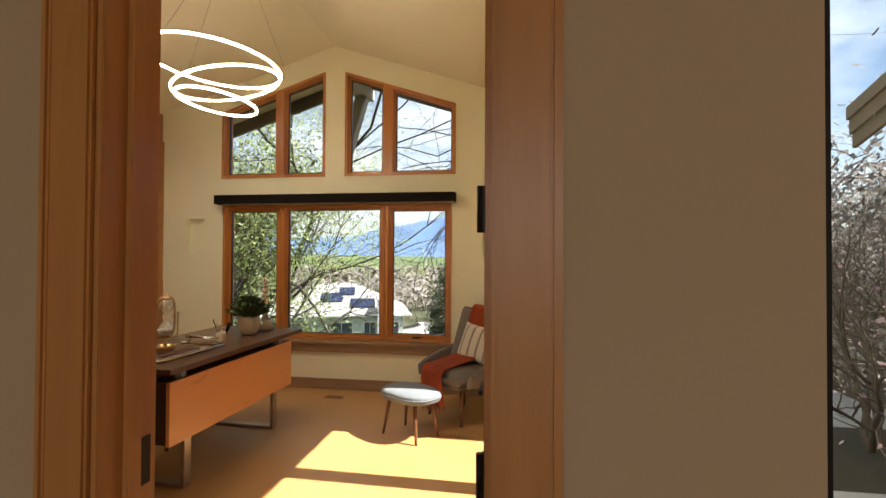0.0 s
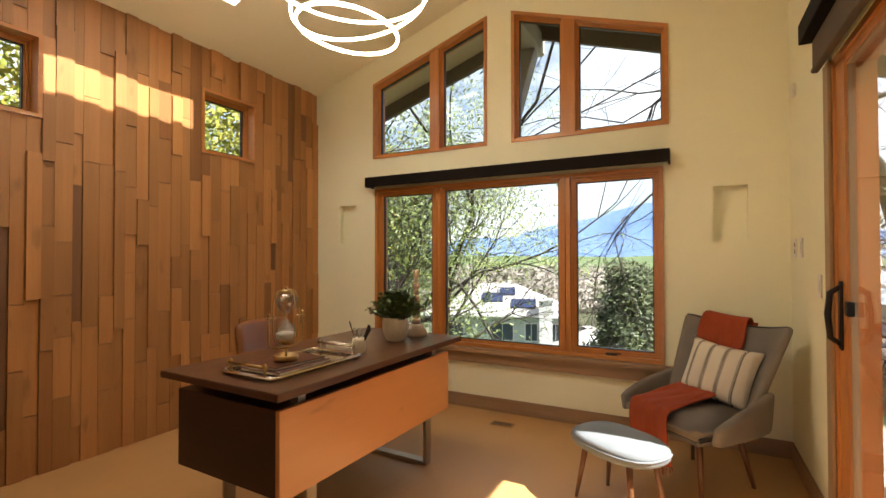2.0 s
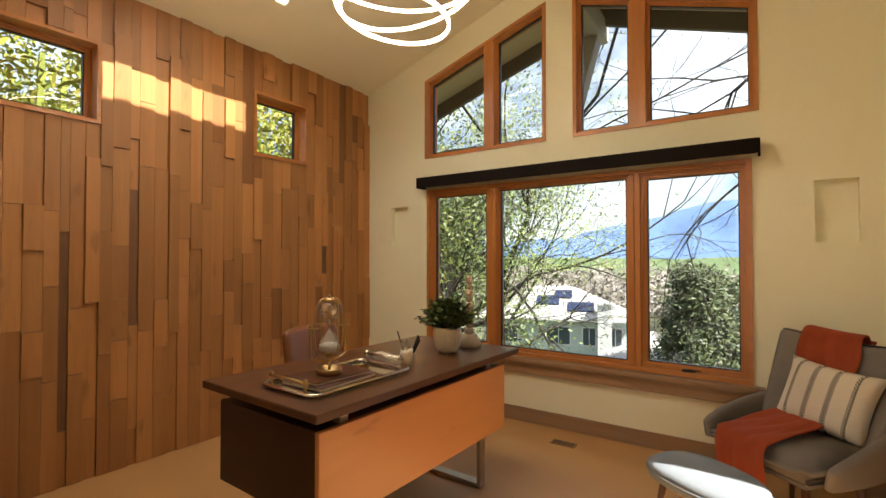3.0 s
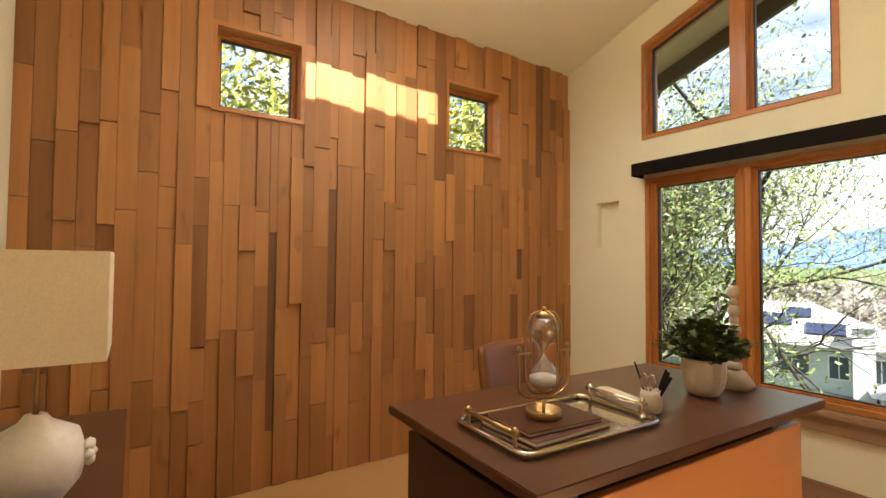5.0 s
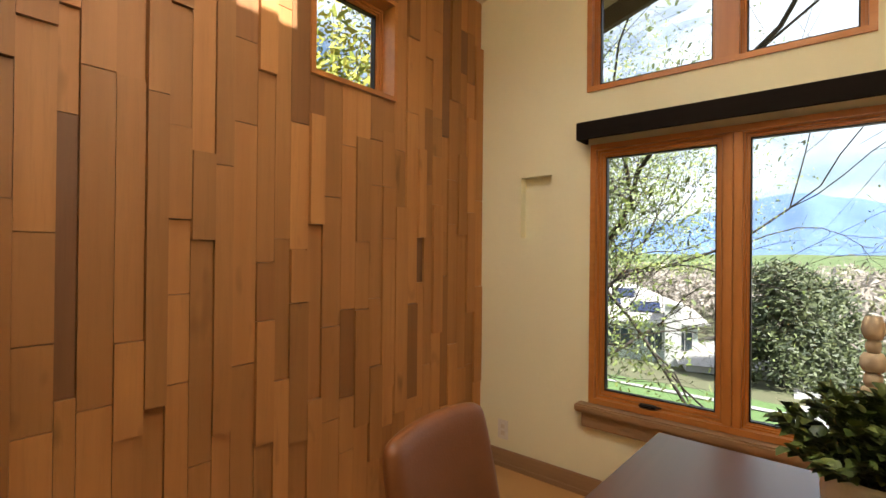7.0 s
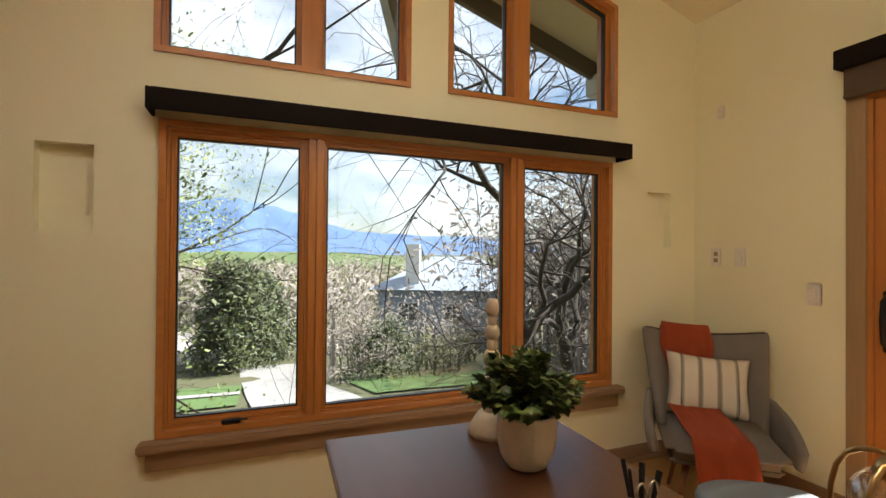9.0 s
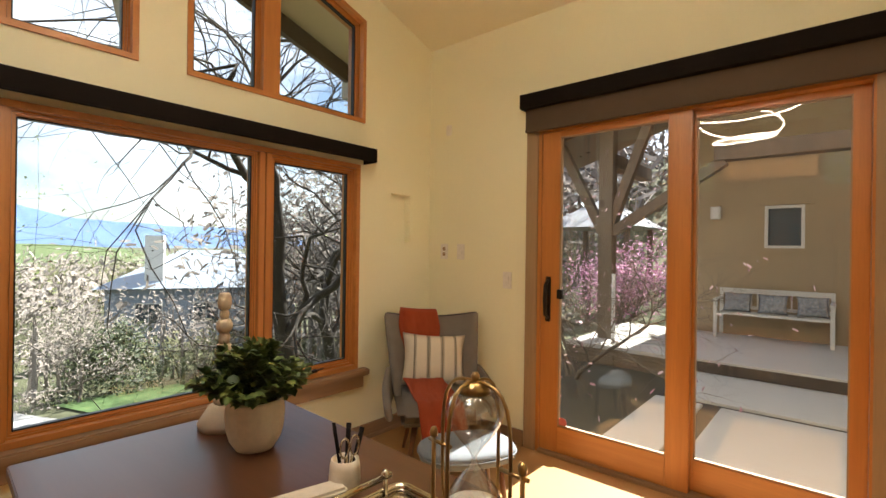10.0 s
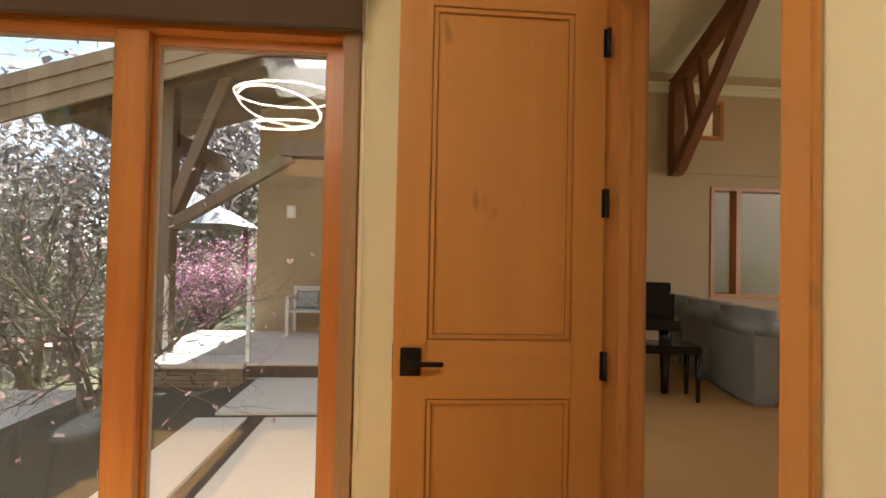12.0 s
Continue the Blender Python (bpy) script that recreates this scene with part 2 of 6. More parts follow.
def lathe(bm, profile, n=32, centre=(0, 0, 0), wobble=None):
    """A profile of (radius, height) turned round a vertical axis."""
    c = Vector(centre)
    rings = []
    for r, z in profile:
        ring = []
        for i in range(n):
            a = 2 * math.pi * i / n
            rr = r * (wobble(a, z) if wobble else 1)
            ring.append(bm.verts.new(c + Vector((rr * math.cos(a), rr * math.sin(a), z))))
        rings.append(ring)
    for A, B in zip(rings, rings[1:]):
        for i in range(n):
            bm.faces.new((A[i], A[(i + 1) % n], B[(i + 1) % n], B[i])).smooth = True
    if profile[0][0] > 1e-4:
        bm.faces.new(rings[0][::-1])
    if profile[-1][0] > 1e-4:
        bm.faces.new(rings[-1])


def part(name, bm, material, parent=None, label="", m=None):
    me = bpy.data.meshes.new(name)
    bm.to_mesh(me)
    bm.free()
    me.materials.append(material)
    ob = new(name, me)
    if parent is not None:
        ob.parent = parent
    if m is not None:
        ob.matrix_basis = m
    if label:
        ob["label"] = label
    return ob


def thing(name, m, label, category, group="", kind=""):
    ob = new(name)
    ob.empty_display_size = 0.1
    ob.matrix_basis = m
    return tagged(ob, label, category, group, kind)


def bx(name, dims, material, parent=None, label="", bevel=0.0, m=None):
    bm = bmesh.new()
    box(bm, *dims, bevel=bevel)
    return part(name, bm, material, parent, label, m)


def struct(ob, label, category):
    return tagged(ob, label, category, kind="structure")


# ---- structure of the room ----
WX, EX, NY, SY, TH = 0.0, 3.85, 4.25, 0.72, 0.16
RIDGE, SLOPE, EAVE = 1.925, 0.326, 2.861


def ceil_z(x):
    return EAVE + SLOPE * (x if x < RIDGE else 2 * RIDGE - x)


def head_z(x):
    return ceil_z(x) - 0.235


def holes_wall(bm, u0, u1, v0, v1, holes, axis, a0, a1):
    """A wall cut by upright rectangles (u0, u1, v0, v1)."""
    us = sorted({u0, u1, *[h[0] for h in holes], *[h[1] for h in holes]})
    for ua, ub in zip(us, us[1:]):
        inside = sorted([h for h in holes if h[0] <= ua and h[1] >= ub], key=lambda h: h[2])
        z = v0
        for h in inside:
            if h[2] > z:
                prism(bm, [(ua, z), (ub, z), (ub, h[2]), (ua, h[2])], axis, a0, a1)
            z = h[3]
        if z < v1:
            prism(bm, [(ua, z), (ub, z), (ub, v1), (ua, v1)], axis, a0, a1)


def rect(x0, x1, z0, z1):
    return [(x0, z0), (x1, z0), (x1, z1), (x0, z1)]


BIG = (0.715, 3.14, 0.50, 1.865)
UPA, UPB, UPZ = (0.69, 1.835), (2.045, 3.178), 2.152


def north_wall():
    bm = bmesh.new()
    a0, a1 = NY, NY + TH
    x0, x1 = -TH, EX + TH
    def top(x):
        return ceil_z(min(max(x, 0), EX)) + 0.02
    for u0, u1, hole in ((x0, BIG[0], (0.288, 0.486, 1.375, 1.732)), (BIG[1], x1, (3.435, 3.63, 1.352, 1.705))):
        holes_wall(bm, u0, u1, 0, UPZ, [hole], "y", a0, a1)
        prism(bm, rect(*hole), "y", a0 + 0.055, a1)
    prism(bm, [(x0, UPZ), (UPA[0], UPZ), (UPA[0], top(UPA[0])), (x0, top(x0))], "y", a0, a1)
    prism(bm, [(UPB[1], UPZ), (x1, UPZ), (x1, top(x1)), (UPB[1], top(UPB[1]))], "y", a0, a1)
    prism(bm, [(BIG[0], 0), (BIG[1], 0), (BIG[1], BIG[2]), (BIG[0], BIG[2])], "y", a0, a1)
    prism(bm, [(BIG[0], BIG[3]), (BIG[1], BIG[3]), (BIG[1], UPZ), (BIG[0], UPZ)], "y", a0, a1)
    prism(bm, [(UPA[1], UPZ), (UPB[0], UPZ), (UPB[0], top(UPB[0])), (RIDGE, top(RIDGE)), (UPA[1], top(UPA[1]))], "y", a0, a1)
    for u in (UPA, UPB):
        prism(bm, [(u[0], head_z(u[0])), (u[1], head_z(u[1])), (u[1], top(u[1])), (u[0], top(u[0]))], "y", a0, a1)
    return struct(part("wall_north", bm, M_WALL), "cream plaster gable wall with wooden windows", "wall")


wall_n = north_wall()


SLD = (1.60, 3.375, 0.0, 2.10)
bm = bmesh.new()
holes_wall(bm, SY - 0.15, NY, 0, EAVE + 0.02, [SLD], "x", EX, EX + TH)
wall_e = struct(part("wall_east", bm, M_WALL), "cream plaster wall round the sliding glass door", "wall")

CW = [(1.50, 1.99, 2.045, 2.525), (2.985, 3.49, 2.045, 2.545)]
bm = bmesh.new()
holes_wall(bm, SY - 0.15, NY, 0, EAVE + 0.02, CW, "x", -TH - 0.02, -0.02)
wall_w = struct(part("wall_west", bm, M_PLANK), "accent wall of staggered oak planks", "wall")

DOOR = (2.873, 3.70, 0.0, 2.25)
bm = bmesh.new()
S0, S1 = SY - 0.15, SY
holes_wall(bm, -TH, EX, 0, EAVE, [DOOR], "y", S0, S1)
prism(bm, [(0, EAVE), (EX, EAVE), (RIDGE, ceil_z(RIDGE) + 0.02)], "y", S0, S1)
wall_s = struct(part("wall_south", bm, M_WALL), "cream plaster wall with the entry doorway", "wall")

# ceiling, with the skylight well
SKY = (0.466, 1.06, 1.975, 2.91)
bm = bmesh.new()
for x0, x1 in ((-TH, SKY[0]), (SKY[1], RIDGE)):
    prism(bm, [(x0, EAVE + SLOPE * x0), (x1, EAVE + SLOPE * x1), (x1, EAVE + SLOPE * x1 + 0.12), (x0, EAVE + SLOPE * x0 + 0.12)], "y", S0, NY + TH)
x0, x1 = SKY[:2]
for y0, y1 in ((S0, SKY[2]), (SKY[3], NY + TH)):
    prism(bm, [(x0, EAVE + SLOPE * x0), (x1, EAVE + SLOPE * x1), (x1, EAVE + SLOPE * x1 + 0.12), (x0, EAVE + SLOPE * x0 + 0.12)], "y", y0, y1)
prism(bm, [(RIDGE, ceil_z(RIDGE)), (EX + TH, EAVE - SLOPE * TH), (EX + TH, EAVE - SLOPE * TH + 0.12), (RIDGE, ceil_z(RIDGE) + 0.12)], "y", S0, NY + TH)
ceiling = struct(part("ceiling", bm, M_CEIL), "vaulted cream plaster ceiling", "ceiling")

sk = thing("skylight_1", pose(0, 0, 0), "skylight with a white plaster well in the sloping ceiling", "skylight", kind="structure")
bm = bmesh.new()
ct = 0.34
for x0, x1, y0, y1 in ((SKY[0] - 0.03, SKY[0] + 0.004, SKY[2] - 0.03, SKY[3] + 0.03), (SKY[1] - 0.004, SKY[1] + 0.03, SKY[2] - 0.03, SKY[3] + 0.03),
                       (SKY[0] + 0.004, SKY[1] - 0.004, SKY[2] - 0.03, SKY[2] + 0.004), (SKY[0] + 0.004, SKY[1] - 0.004, SKY[3] - 0.004, SKY[3] + 0.03)):
    za, zb = EAVE + SLOPE * x0 + 0.003, EAVE + SLOPE * x1 + 0.003
    prism(bm, [(x0, za), (x1, zb), (x1, zb + ct), (x0, za + ct)], "y", y0, y1)
part("well", bm, M_SKYWELL, sk)
bm = bmesh.new()
za, zb = EAVE + SLOPE * SKY[0] + ct + 0.01, EAVE + SLOPE * SKY[1] + ct + 0.01
prism(bm, [(SKY[0] - 0.03, za), (SKY[1] + 0.03, zb), (SKY[1] + 0.03, zb + 0.006), (SKY[0] - 0.03, za + 0.006)], "y", SKY[2] - 0.03, SKY[3] + 0.03)
part("pane", bm, M_PANE, sk).visible_shadow = False

struct(bx("floor", (-TH, SY - 0.15, -0.12, EX + TH, NY + TH, 0.0), M_FLOOR), "smooth tan floor", "floor")

# base boards
BB = 0.105
bm = bmesh.new()
box(bm, 0.012, NY - 0.016, 0, EX, NY - 0.001, BB, 0.003)
box(bm, 0.012, NY - 0.022, 0, EX, NY - 0.001, 0.03, 0.003)
struct(part("baseboard_north", bm, M_TRIM_X), "dull brown wooden baseboard", "baseboard")
bm = bmesh.new()
box(bm, EX - 0.016, SLD[1] + 0.004, 0, EX - 0.001, NY - 0.023, BB, 0.003)
box(bm, EX - 0.016, SY + 0.03, 0, EX - 0.001, SLD[0] - 0.05, BB, 0.003)
struct(part("baseboard_east", bm, M_TRIM_Y), "dull brown wooden baseboard", "baseboard")
bm = bmesh.new()
box(bm, 0.02, SY + 0.001, 0, DOOR[0] - 0.08, SY + 0.016, BB, 0.003)
struct(part("baseboard_south", bm, M_TRIM_X), "dull brown wooden baseboard", "baseboard")

# ---- windows ----


def frame_poly(bm, outer, inner, axis, a0, a1):
    """A frame between two outlines with the same number of corners."""
    n = len(outer)
    for i in range(n):
        j = (i + 1) % n
        prism(bm, [outer[i], outer[j], inner[j], inner[i]], axis, a0, a1)


def inset(poly, d):
    """Shrinks a convex outline by d."""
    n, res = len(poly), []
    area = sum(poly[i][0] * poly[(i + 1) % n][1] - poly[(i + 1) % n][0] * poly[i][1] for i in range(n))
    s = 1 if area > 0 else -1
    lines = []
    for i in range(n):
        p, q = Vector(poly[i]), Vector(poly[(i + 1) % n])
        t = (q - p).normalized()
        lines.append((p + Vector((-t.y, t.x)) * d * s, t))
    for i in range(n):
        (p, t), (q, u) = lines[i - 1], lines[i]
        k = ((q - p).x * u.y - (q - p).y * u.x) / (t.x * u.y - t.y * u.x)
        res.append(tuple(p + t * k))
    return res


def sash(win, poly, axis, a, width=0.05, dark=False, mats=None, side=1):
    """One glazed light: stepped wooden sash, dark gasket and pane. a: the inner face of the sash; side: the way out."""
    rings = [poly] + [inset(poly, width * k) for k in (0.34, 0.42, 0.74, 1.0)]
    inn = rings[-1]
    bm = bmesh.new()
    for (p, q), d in zip(zip(rings, rings[1:]), (0.0, 0.016, 0.006, 0.018)):
        frame_poly(bm, p, q, axis, a + d * side, a + 0.06 * side)
    part("sash", bm, mats or M_FIR_Z, win)
    bm = bmesh.new()
    frame_poly(bm, inn, inset(inn, 0.006), axis, a + 0.022 * side, a + 0.05 * side)
    part("gasket", bm, M_BRONZE, win, "dark gasket")
    bm = bmesh.new()
    prism(bm, inset(inn, -0.002), axis, a + 0.034 * side, a + 0.038 * side)
    ob = part("pane", bm, M_PANE, win)
    ob.visible_shadow = False


win = thing("window_1", pose(0, 0, 0), "three-light fir window with crank casements", "window", kind="structure")
bm = bmesh.new()
o = rect(*BIG)
frame_poly(bm, o, inset(o, 0.028), "y", NY - 0.014, NY + 0.15)
part("window_frame", bm, M_FIR_X, win)
for x0, x1 in ((1.332, 1.402), (2.43, 2.505)):
    bm = bmesh.new()
    w = (x1 - x0) / 2 - 0.0025
    box(bm, x0, NY - 0.008, BIG[2] + 0.028, x0 + w, NY + 0.14, BIG[3] - 0.028, 0.003)
    box(bm, x1 - w, NY - 0.008, BIG[2] + 0.028, x1, NY + 0.14, BIG[3] - 0.028, 0.003)
    box(bm, x0 + w, NY + 0.006, BIG[2] + 0.028, x1 - w, NY + 0.13, BIG[3] - 0.028)
    part("mullion", bm, M_FIR_Z, win)
for x0, x1, w in ((BIG[0] + 0.028, 1.332, 0.036), (1.402, 2.43, 0.023), (2.505, BIG[1] - 0.028, 0.038)):
    sash(win, rect(x0, x1, BIG[2] + 0.028, BIG[3] - 0.028), "y", NY + 0.02, w)
for x in (1.02, 2.80):
    bm = bmesh.new()
    box(bm, x - 0.05, NY - 0.012, BIG[2] + 0.032, x + 0.03, NY + 0.02, BIG[2] + 0.047, 0.004)
    rod(bm, (x - 0.03, NY - 0.014, BIG[2] + 0.045), (x + 0.06, NY - 0.022, BIG[2] + 0.05), 0.005, 0.004)
    part("crank", bm, M_BRONZE, win, "bronze window crank")
bm = bmesh.new()
box(bm, 0.655, NY - 0.065, 0.455, 3.205, NY + 0.01, 0.497, 0.008)
box(bm, 0.685, NY - 0.035, 0.375, 3.175, NY + 0.0, 0.455, 0.004)
part("window_sill", bm, M_TRIM_X, win, "dull brown wooden sill")

for k, (u, mul) in enumerate(((UPA, (1.295, 1.385)), (UPB, (2.445, 2.545)))):
    win = thing(f"window_{k + 2}", pose(0, 0, 0), "slope-headed fir window under the gable", "window", kind="structure")
    o = [(u[0], UPZ), (u[1], UPZ), (u[1], head_z(u[1])), (u[0], head_z(u[0]))]
    i = inset(o, 0.026)
    bm = bmesh.new()
    frame_poly(bm, o, i, "y", NY - 0.012, NY + 0.15)
    part("window_frame", bm, M_FIR_X, win)
    zl = lambda x: i[3][1] + (i[2][1] - i[3][1]) * (x - i[3][0]) / (i[2][0] - i[3][0])
    bm = bmesh.new()
    prism(bm, [(mul[0], i[0][1]), (mul[1], i[0][1]), (mul[1], zl(mul[1])), (mul[0], zl(mul[0]))], "y", NY - 0.006, NY + 0.14)
    part("mullion", bm, M_FIR_Z, win)
    for x0, x1 in ((i[0][0], mul[0]), (mul[1], i[1][0])):
        sash(win, [(x0, i[0][1]), (x1, i[0][1]), (x1, zl(x1)), (x0, zl(x0))], "y", NY + 0.03, 0.022)

for k, (y0, y1, z0, z1) in enumerate(CW):
    win = thing(f"window_{k + 4}", pose(0, 0, 0), "small fir clerestory window in the plank wall", "window", kind="structure")
    o = rect(y0, y1, z0, z1)
    bm = bmesh.new()
    frame_poly(bm, o, inset(o, 0.022), "x", 0.012, -0.17)
    part("window_frame", bm, M_FIR_Y, win)
    sash(win, inset(o, 0.022), "x", -0.075, 0.03, side=-1)

# valances and shades
wv = thing("window_valance", pose(1.935, NY, 1.872), "long espresso-black valance box above the window", "valance")
bx("fascia_board", (-1.236, -0.132, 0, 1.236, -0.116, 0.09), M_BLACK, wv, bevel=0.003)
bx("top_board", (-1.236, -0.116, 0.074, 1.236, 0.0, 0.09), M_BLACK, wv)
for s in (-1, 1):
    bx("end_board", (min(s * 1.25, s * 1.236), -0.132, 0, max(s * 1.25, s * 1.236), 0.0, 0.09), M_BLACK, wv, bevel=0.003)
bm = bmesh.new()
rod(bm, (-1.2, -0.06, 0.045), (1.2, -0.06, 0.045), 0.026, n=14)
part("shade_roll", bm, M_SHADE, wv, "rolled brown shade")

sv = thing("slider_shade", pose(0, 0, 0), "espresso valance with a rolled brown shade over the sliding door", "shade")
bx("valance", (3.752, 1.572, 2.225, EX, 3.385, 2.318), M_BLACK, sv, bevel=0.003)
bx("fabric", (3.80, 1.60, 2.085, 3.815, 3.365, 2.23), M_SHADE, sv, "brown shade cloth", bevel=0.002)
bx("hem_bar", (3.793, 1.60, 2.078, 3.822, 3.365, 2.098), M_SHADE, sv, bevel=0.004)
bm = bmesh.new()
tube(bm, [(3.81, 1.585, 2.25), (3.815, 1.583, 1.6), (3.825, 1.582, 1.0), (3.83, 1.585, 0.55), (3.825, 1.592, 0.5)], 0.003, 6)
part("cord", bm, M_WHITE, sv, "pale pull cord")

# ---- sliding door ----
sl = thing("door_2", pose(0, 0, 0), "two-panel fir sliding glass door", "sliding door", kind="structure")
bx("casing", (3.838, 3.29, 0, EX + 0.001, 3.375, 2.10), M_TRIM_Z, sl, "dull brown casing", bevel=0.003)
bx("casing", (3.838, 1.605, 0, EX + 0.001, 1.665, 2.10), M_TRIM_Z, sl, "dull brown casing", bevel=0.003)
bx("door_jamb", (EX + 0.002, 3.27, 0.0, EX + 0.15, 3.375, 2.10), M_FIR_Z, sl)
bx("door_jamb", (EX + 0.002, 1.60, 0.0, EX + 0.15, 1.675, 2.10), M_FIR_Z, sl)
bx("head_jamb", (EX + 0.002, 1.675, 2.07, EX + 0.15, 3.27, 2.10), M_FIR_Y, sl)
bx("threshold", (EX - 0.02, 1.675, 0.0, EX + 0.17, 3.27, 0.022), M_TRIM_Y, sl, bevel=0.004)


def slider_panel(y0, y1, x, gy0, gy1):
    p = new("sliding_panel")
    p.parent = sl
    bx("stile", (x, gy1, 0.022, x + 0.042, y1, 2.07), M_FIR_Z, p, bevel=0.004)
    bx("stile", (x, y0, 0.022, x + 0.042, gy0, 2.07), M_FIR_Z, p, bevel=0.004)
    bx("rail", (x + 0.001, gy0, 0.022, x + 0.041, gy1, 0.19), M_FIR_Y, p, bevel=0.004)
    bx("rail", (x + 0.001, gy0, 2.035, x + 0.041, gy1, 2.07), M_FIR_Y, p)
    bm = bmesh.new()
    frame_poly(bm, rect(gy0, gy1, 0.19, 2.035), inset(rect(gy0, gy1, 0.19, 2.035), 0.007), "x", x + 0.008, x + 0.034)
    part("gasket", bm, M_TRIM_Z, p, "dull glazing bead")
    bx("pane", (x + 0.019, gy0 - 0.002, 0.188, x + 0.023, gy1 + 0.002, 2.037), M_PANE_E, p).visible_shadow = False


slider_panel(2.385, 3.268, EX + 0.012, 2.50, 3.145)
slider_panel(1.677, 2.47, EX + 0.062, 2.37 - 0.63, 2.375)
bm = bmesh.new()
tube(bm, [(EX + 0.012, 3.215, 1.12), (EX - 0.03, 3.215, 1.09), (EX - 0.038, 3.215, 1.0), (EX - 0.03, 3.215, 0.90), (EX + 0.012, 3.215, 0.87)], [0.011, 0.012, 0.013, 0.012, 0.011], 8)
box(bm, EX + 0.0, 3.198, 0.85, EX + 0.014, 3.232, 1.14, 0.004)
part("door_handle", bm, M_BRONZE, sl, "bronze pull handle")
bx("latch", (EX + 0.004, 3.12, 1.0, EX + 0.03, 3.155, 1.06), M_BRONZE, sl, "black latch", bevel=0.003)

# ---- entry doorway and open door leaf ----
dj = thing("door_frame_1", pose(0, 0, 0), "stained fir doorway with stepped casings", "door frame", kind="structure")
for x0, x1 in ((DOOR[0], DOOR[0] + 0.022), (DOOR[1] - 0.004, DOOR[1] + 0.02)):
    bx("jamb", (x0, S0 - 0.0075, 0, x1, S1 + 0.003, DOOR[3]), M_CASE_Z, dj, bevel=0.002)
bx("jamb_head", (DOOR[0] + 0.022, S0 - 0.004, DOOR[3] - 0.022, DOOR[1] - 0.004, S1 + 0.004, DOOR[3]), M_CASE_X, dj)
bx("stop", (DOOR[0] + 0.022, S0 + 0.055, 0, DOOR[0] + 0.036, S0 + 0.095, DOOR[3] - 0.022), M_CASE_Z, dj, bevel=0.002)
bx("stop", (DOOR[1] - 0.018, S0 + 0.055, 0, DOOR[1] - 0.004, S0 + 0.095, DOOR[3] - 0.022), M_CASE_Z, dj, bevel=0.002)
for ya, yb, w in ((S0 - 0.024, S0 - 0.004, 0.11), (S1, S1 + 0.014, 0.075)):
    for x0, x1 in ((DOOR[0] + 0.008 - w, DOOR[0] + 0.008), (DOOR[1] + 0.008, DOOR[1] + 0.008 + w)):
        bm = bmesh.new()
        box(bm, x0, ya, 0, x1, yb, DOOR[3] + 0.1, 0.006)
        edge = x0 - 0.003 if x0 < 3.2 else x1 - 0.019
        box(bm, edge, min(ya, ya - (0.008 if ya < S0 else 0)), 0, edge + 0.022, yb + (0.008 if ya > S0 else 0), DOOR[3] + 0.1, 0.006)
        part("casing", bm, M_CASE_Z if ya < S0 else M_DOOR_Z, dj)
    bm = bmesh.new()
    box(bm, DOOR[0] + 0.01, ya + 0.001, DOOR[3] - 0.006, DOOR[1] + 0.006, yb - 0.001, DOOR[3] + 0.1, 0.006)
    part("casing_head", bm, M_CASE_X, dj)
bx("strike_plate", (DOOR[0] + 0.02, S0 + 0.104, 0.82, DOOR[0] + 0.0245, S0 + 0.134, 0.93), M_BRONZE, dj, "dark strike plate")

LX0, LX1, LY0, LY1, LH = 3.674, 3.714, 0.722, 1.455, 2.245
leaf = thing("door_1", pose(0, 0, 0), "open two-panel knotty fir door with a black lever", "door", kind="structure")
ST = 0.115
bx("stile", (LX0, LY0, 0.012, LX1, LY0 + ST, LH), M_DOOR_Z, leaf, bevel=0.003)
bx("stile", (LX0, LY1 - ST, 0.012, LX1, LY1, LH), M_DOOR_Z, leaf, bevel=0.003)
for z0, z1 in ((0.012, 0.24), (0.765, 0.965), (2.12, LH)):
    bx("rail", (LX0 + 0.0005, LY0 + ST, z0, LX1 - 0.0005, LY1 - ST, z1), M_DOOR_Y, leaf, bevel=0.002)
for z0, z1 in ((0.24, 0.765), (0.965, 2.12)):
    bx("panel", (LX0 + 0.013, LY0 + ST - 0.002, z0 - 0.002, LX1 - 0.013, LY1 - ST + 0.002, z1 + 0.002), M_DOOR_Z, leaf)
    o = rect(LY0 + ST, LY1 - ST, z0, z1)
    for ring, depth, mat, words in ((0.005, 0.008, M_BEAD, "stained bead darkened for the panel's shadow line"), (0.013, 0.003, M_DOOR_Z, "rounded panel moulding"), (0.004, 0.010, M_BEAD, "stained bead darkened for the panel's shadow line")):
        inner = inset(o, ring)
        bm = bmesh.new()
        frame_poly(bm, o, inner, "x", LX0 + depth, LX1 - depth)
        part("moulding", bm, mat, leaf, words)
        o = inner
for sgn, xf in ((-1, LX0), (1, LX1)):
    bx("rose", (min(xf, xf + sgn * 0.01), 1.36, 0.845, max(xf, xf + sgn * 0.01), 1.43, 0.94), M_BRONZE, leaf, "black square rose", bevel=0.002)
    bm = bmesh.new()
    rod(bm, (xf, 1.392, 0.892), (xf + sgn * 0.05, 1.392, 0.892), 0.009)
    box(bm, min(xf + sgn * 0.038, xf + sgn * 0.052), 1.285, 0.884, max(xf + sgn * 0.038, xf + sgn * 0.052), 1.40, 0.900, 0.003)
    part("lever", bm, M_BRONZE, leaf, "black lever handle")
bx("latch_face", (LX0 + 0.008, LY1 - 0.001, 0.83, LX1 - 0.008, LY1 + 0.002, 0.95), M_BRONZE, leaf)
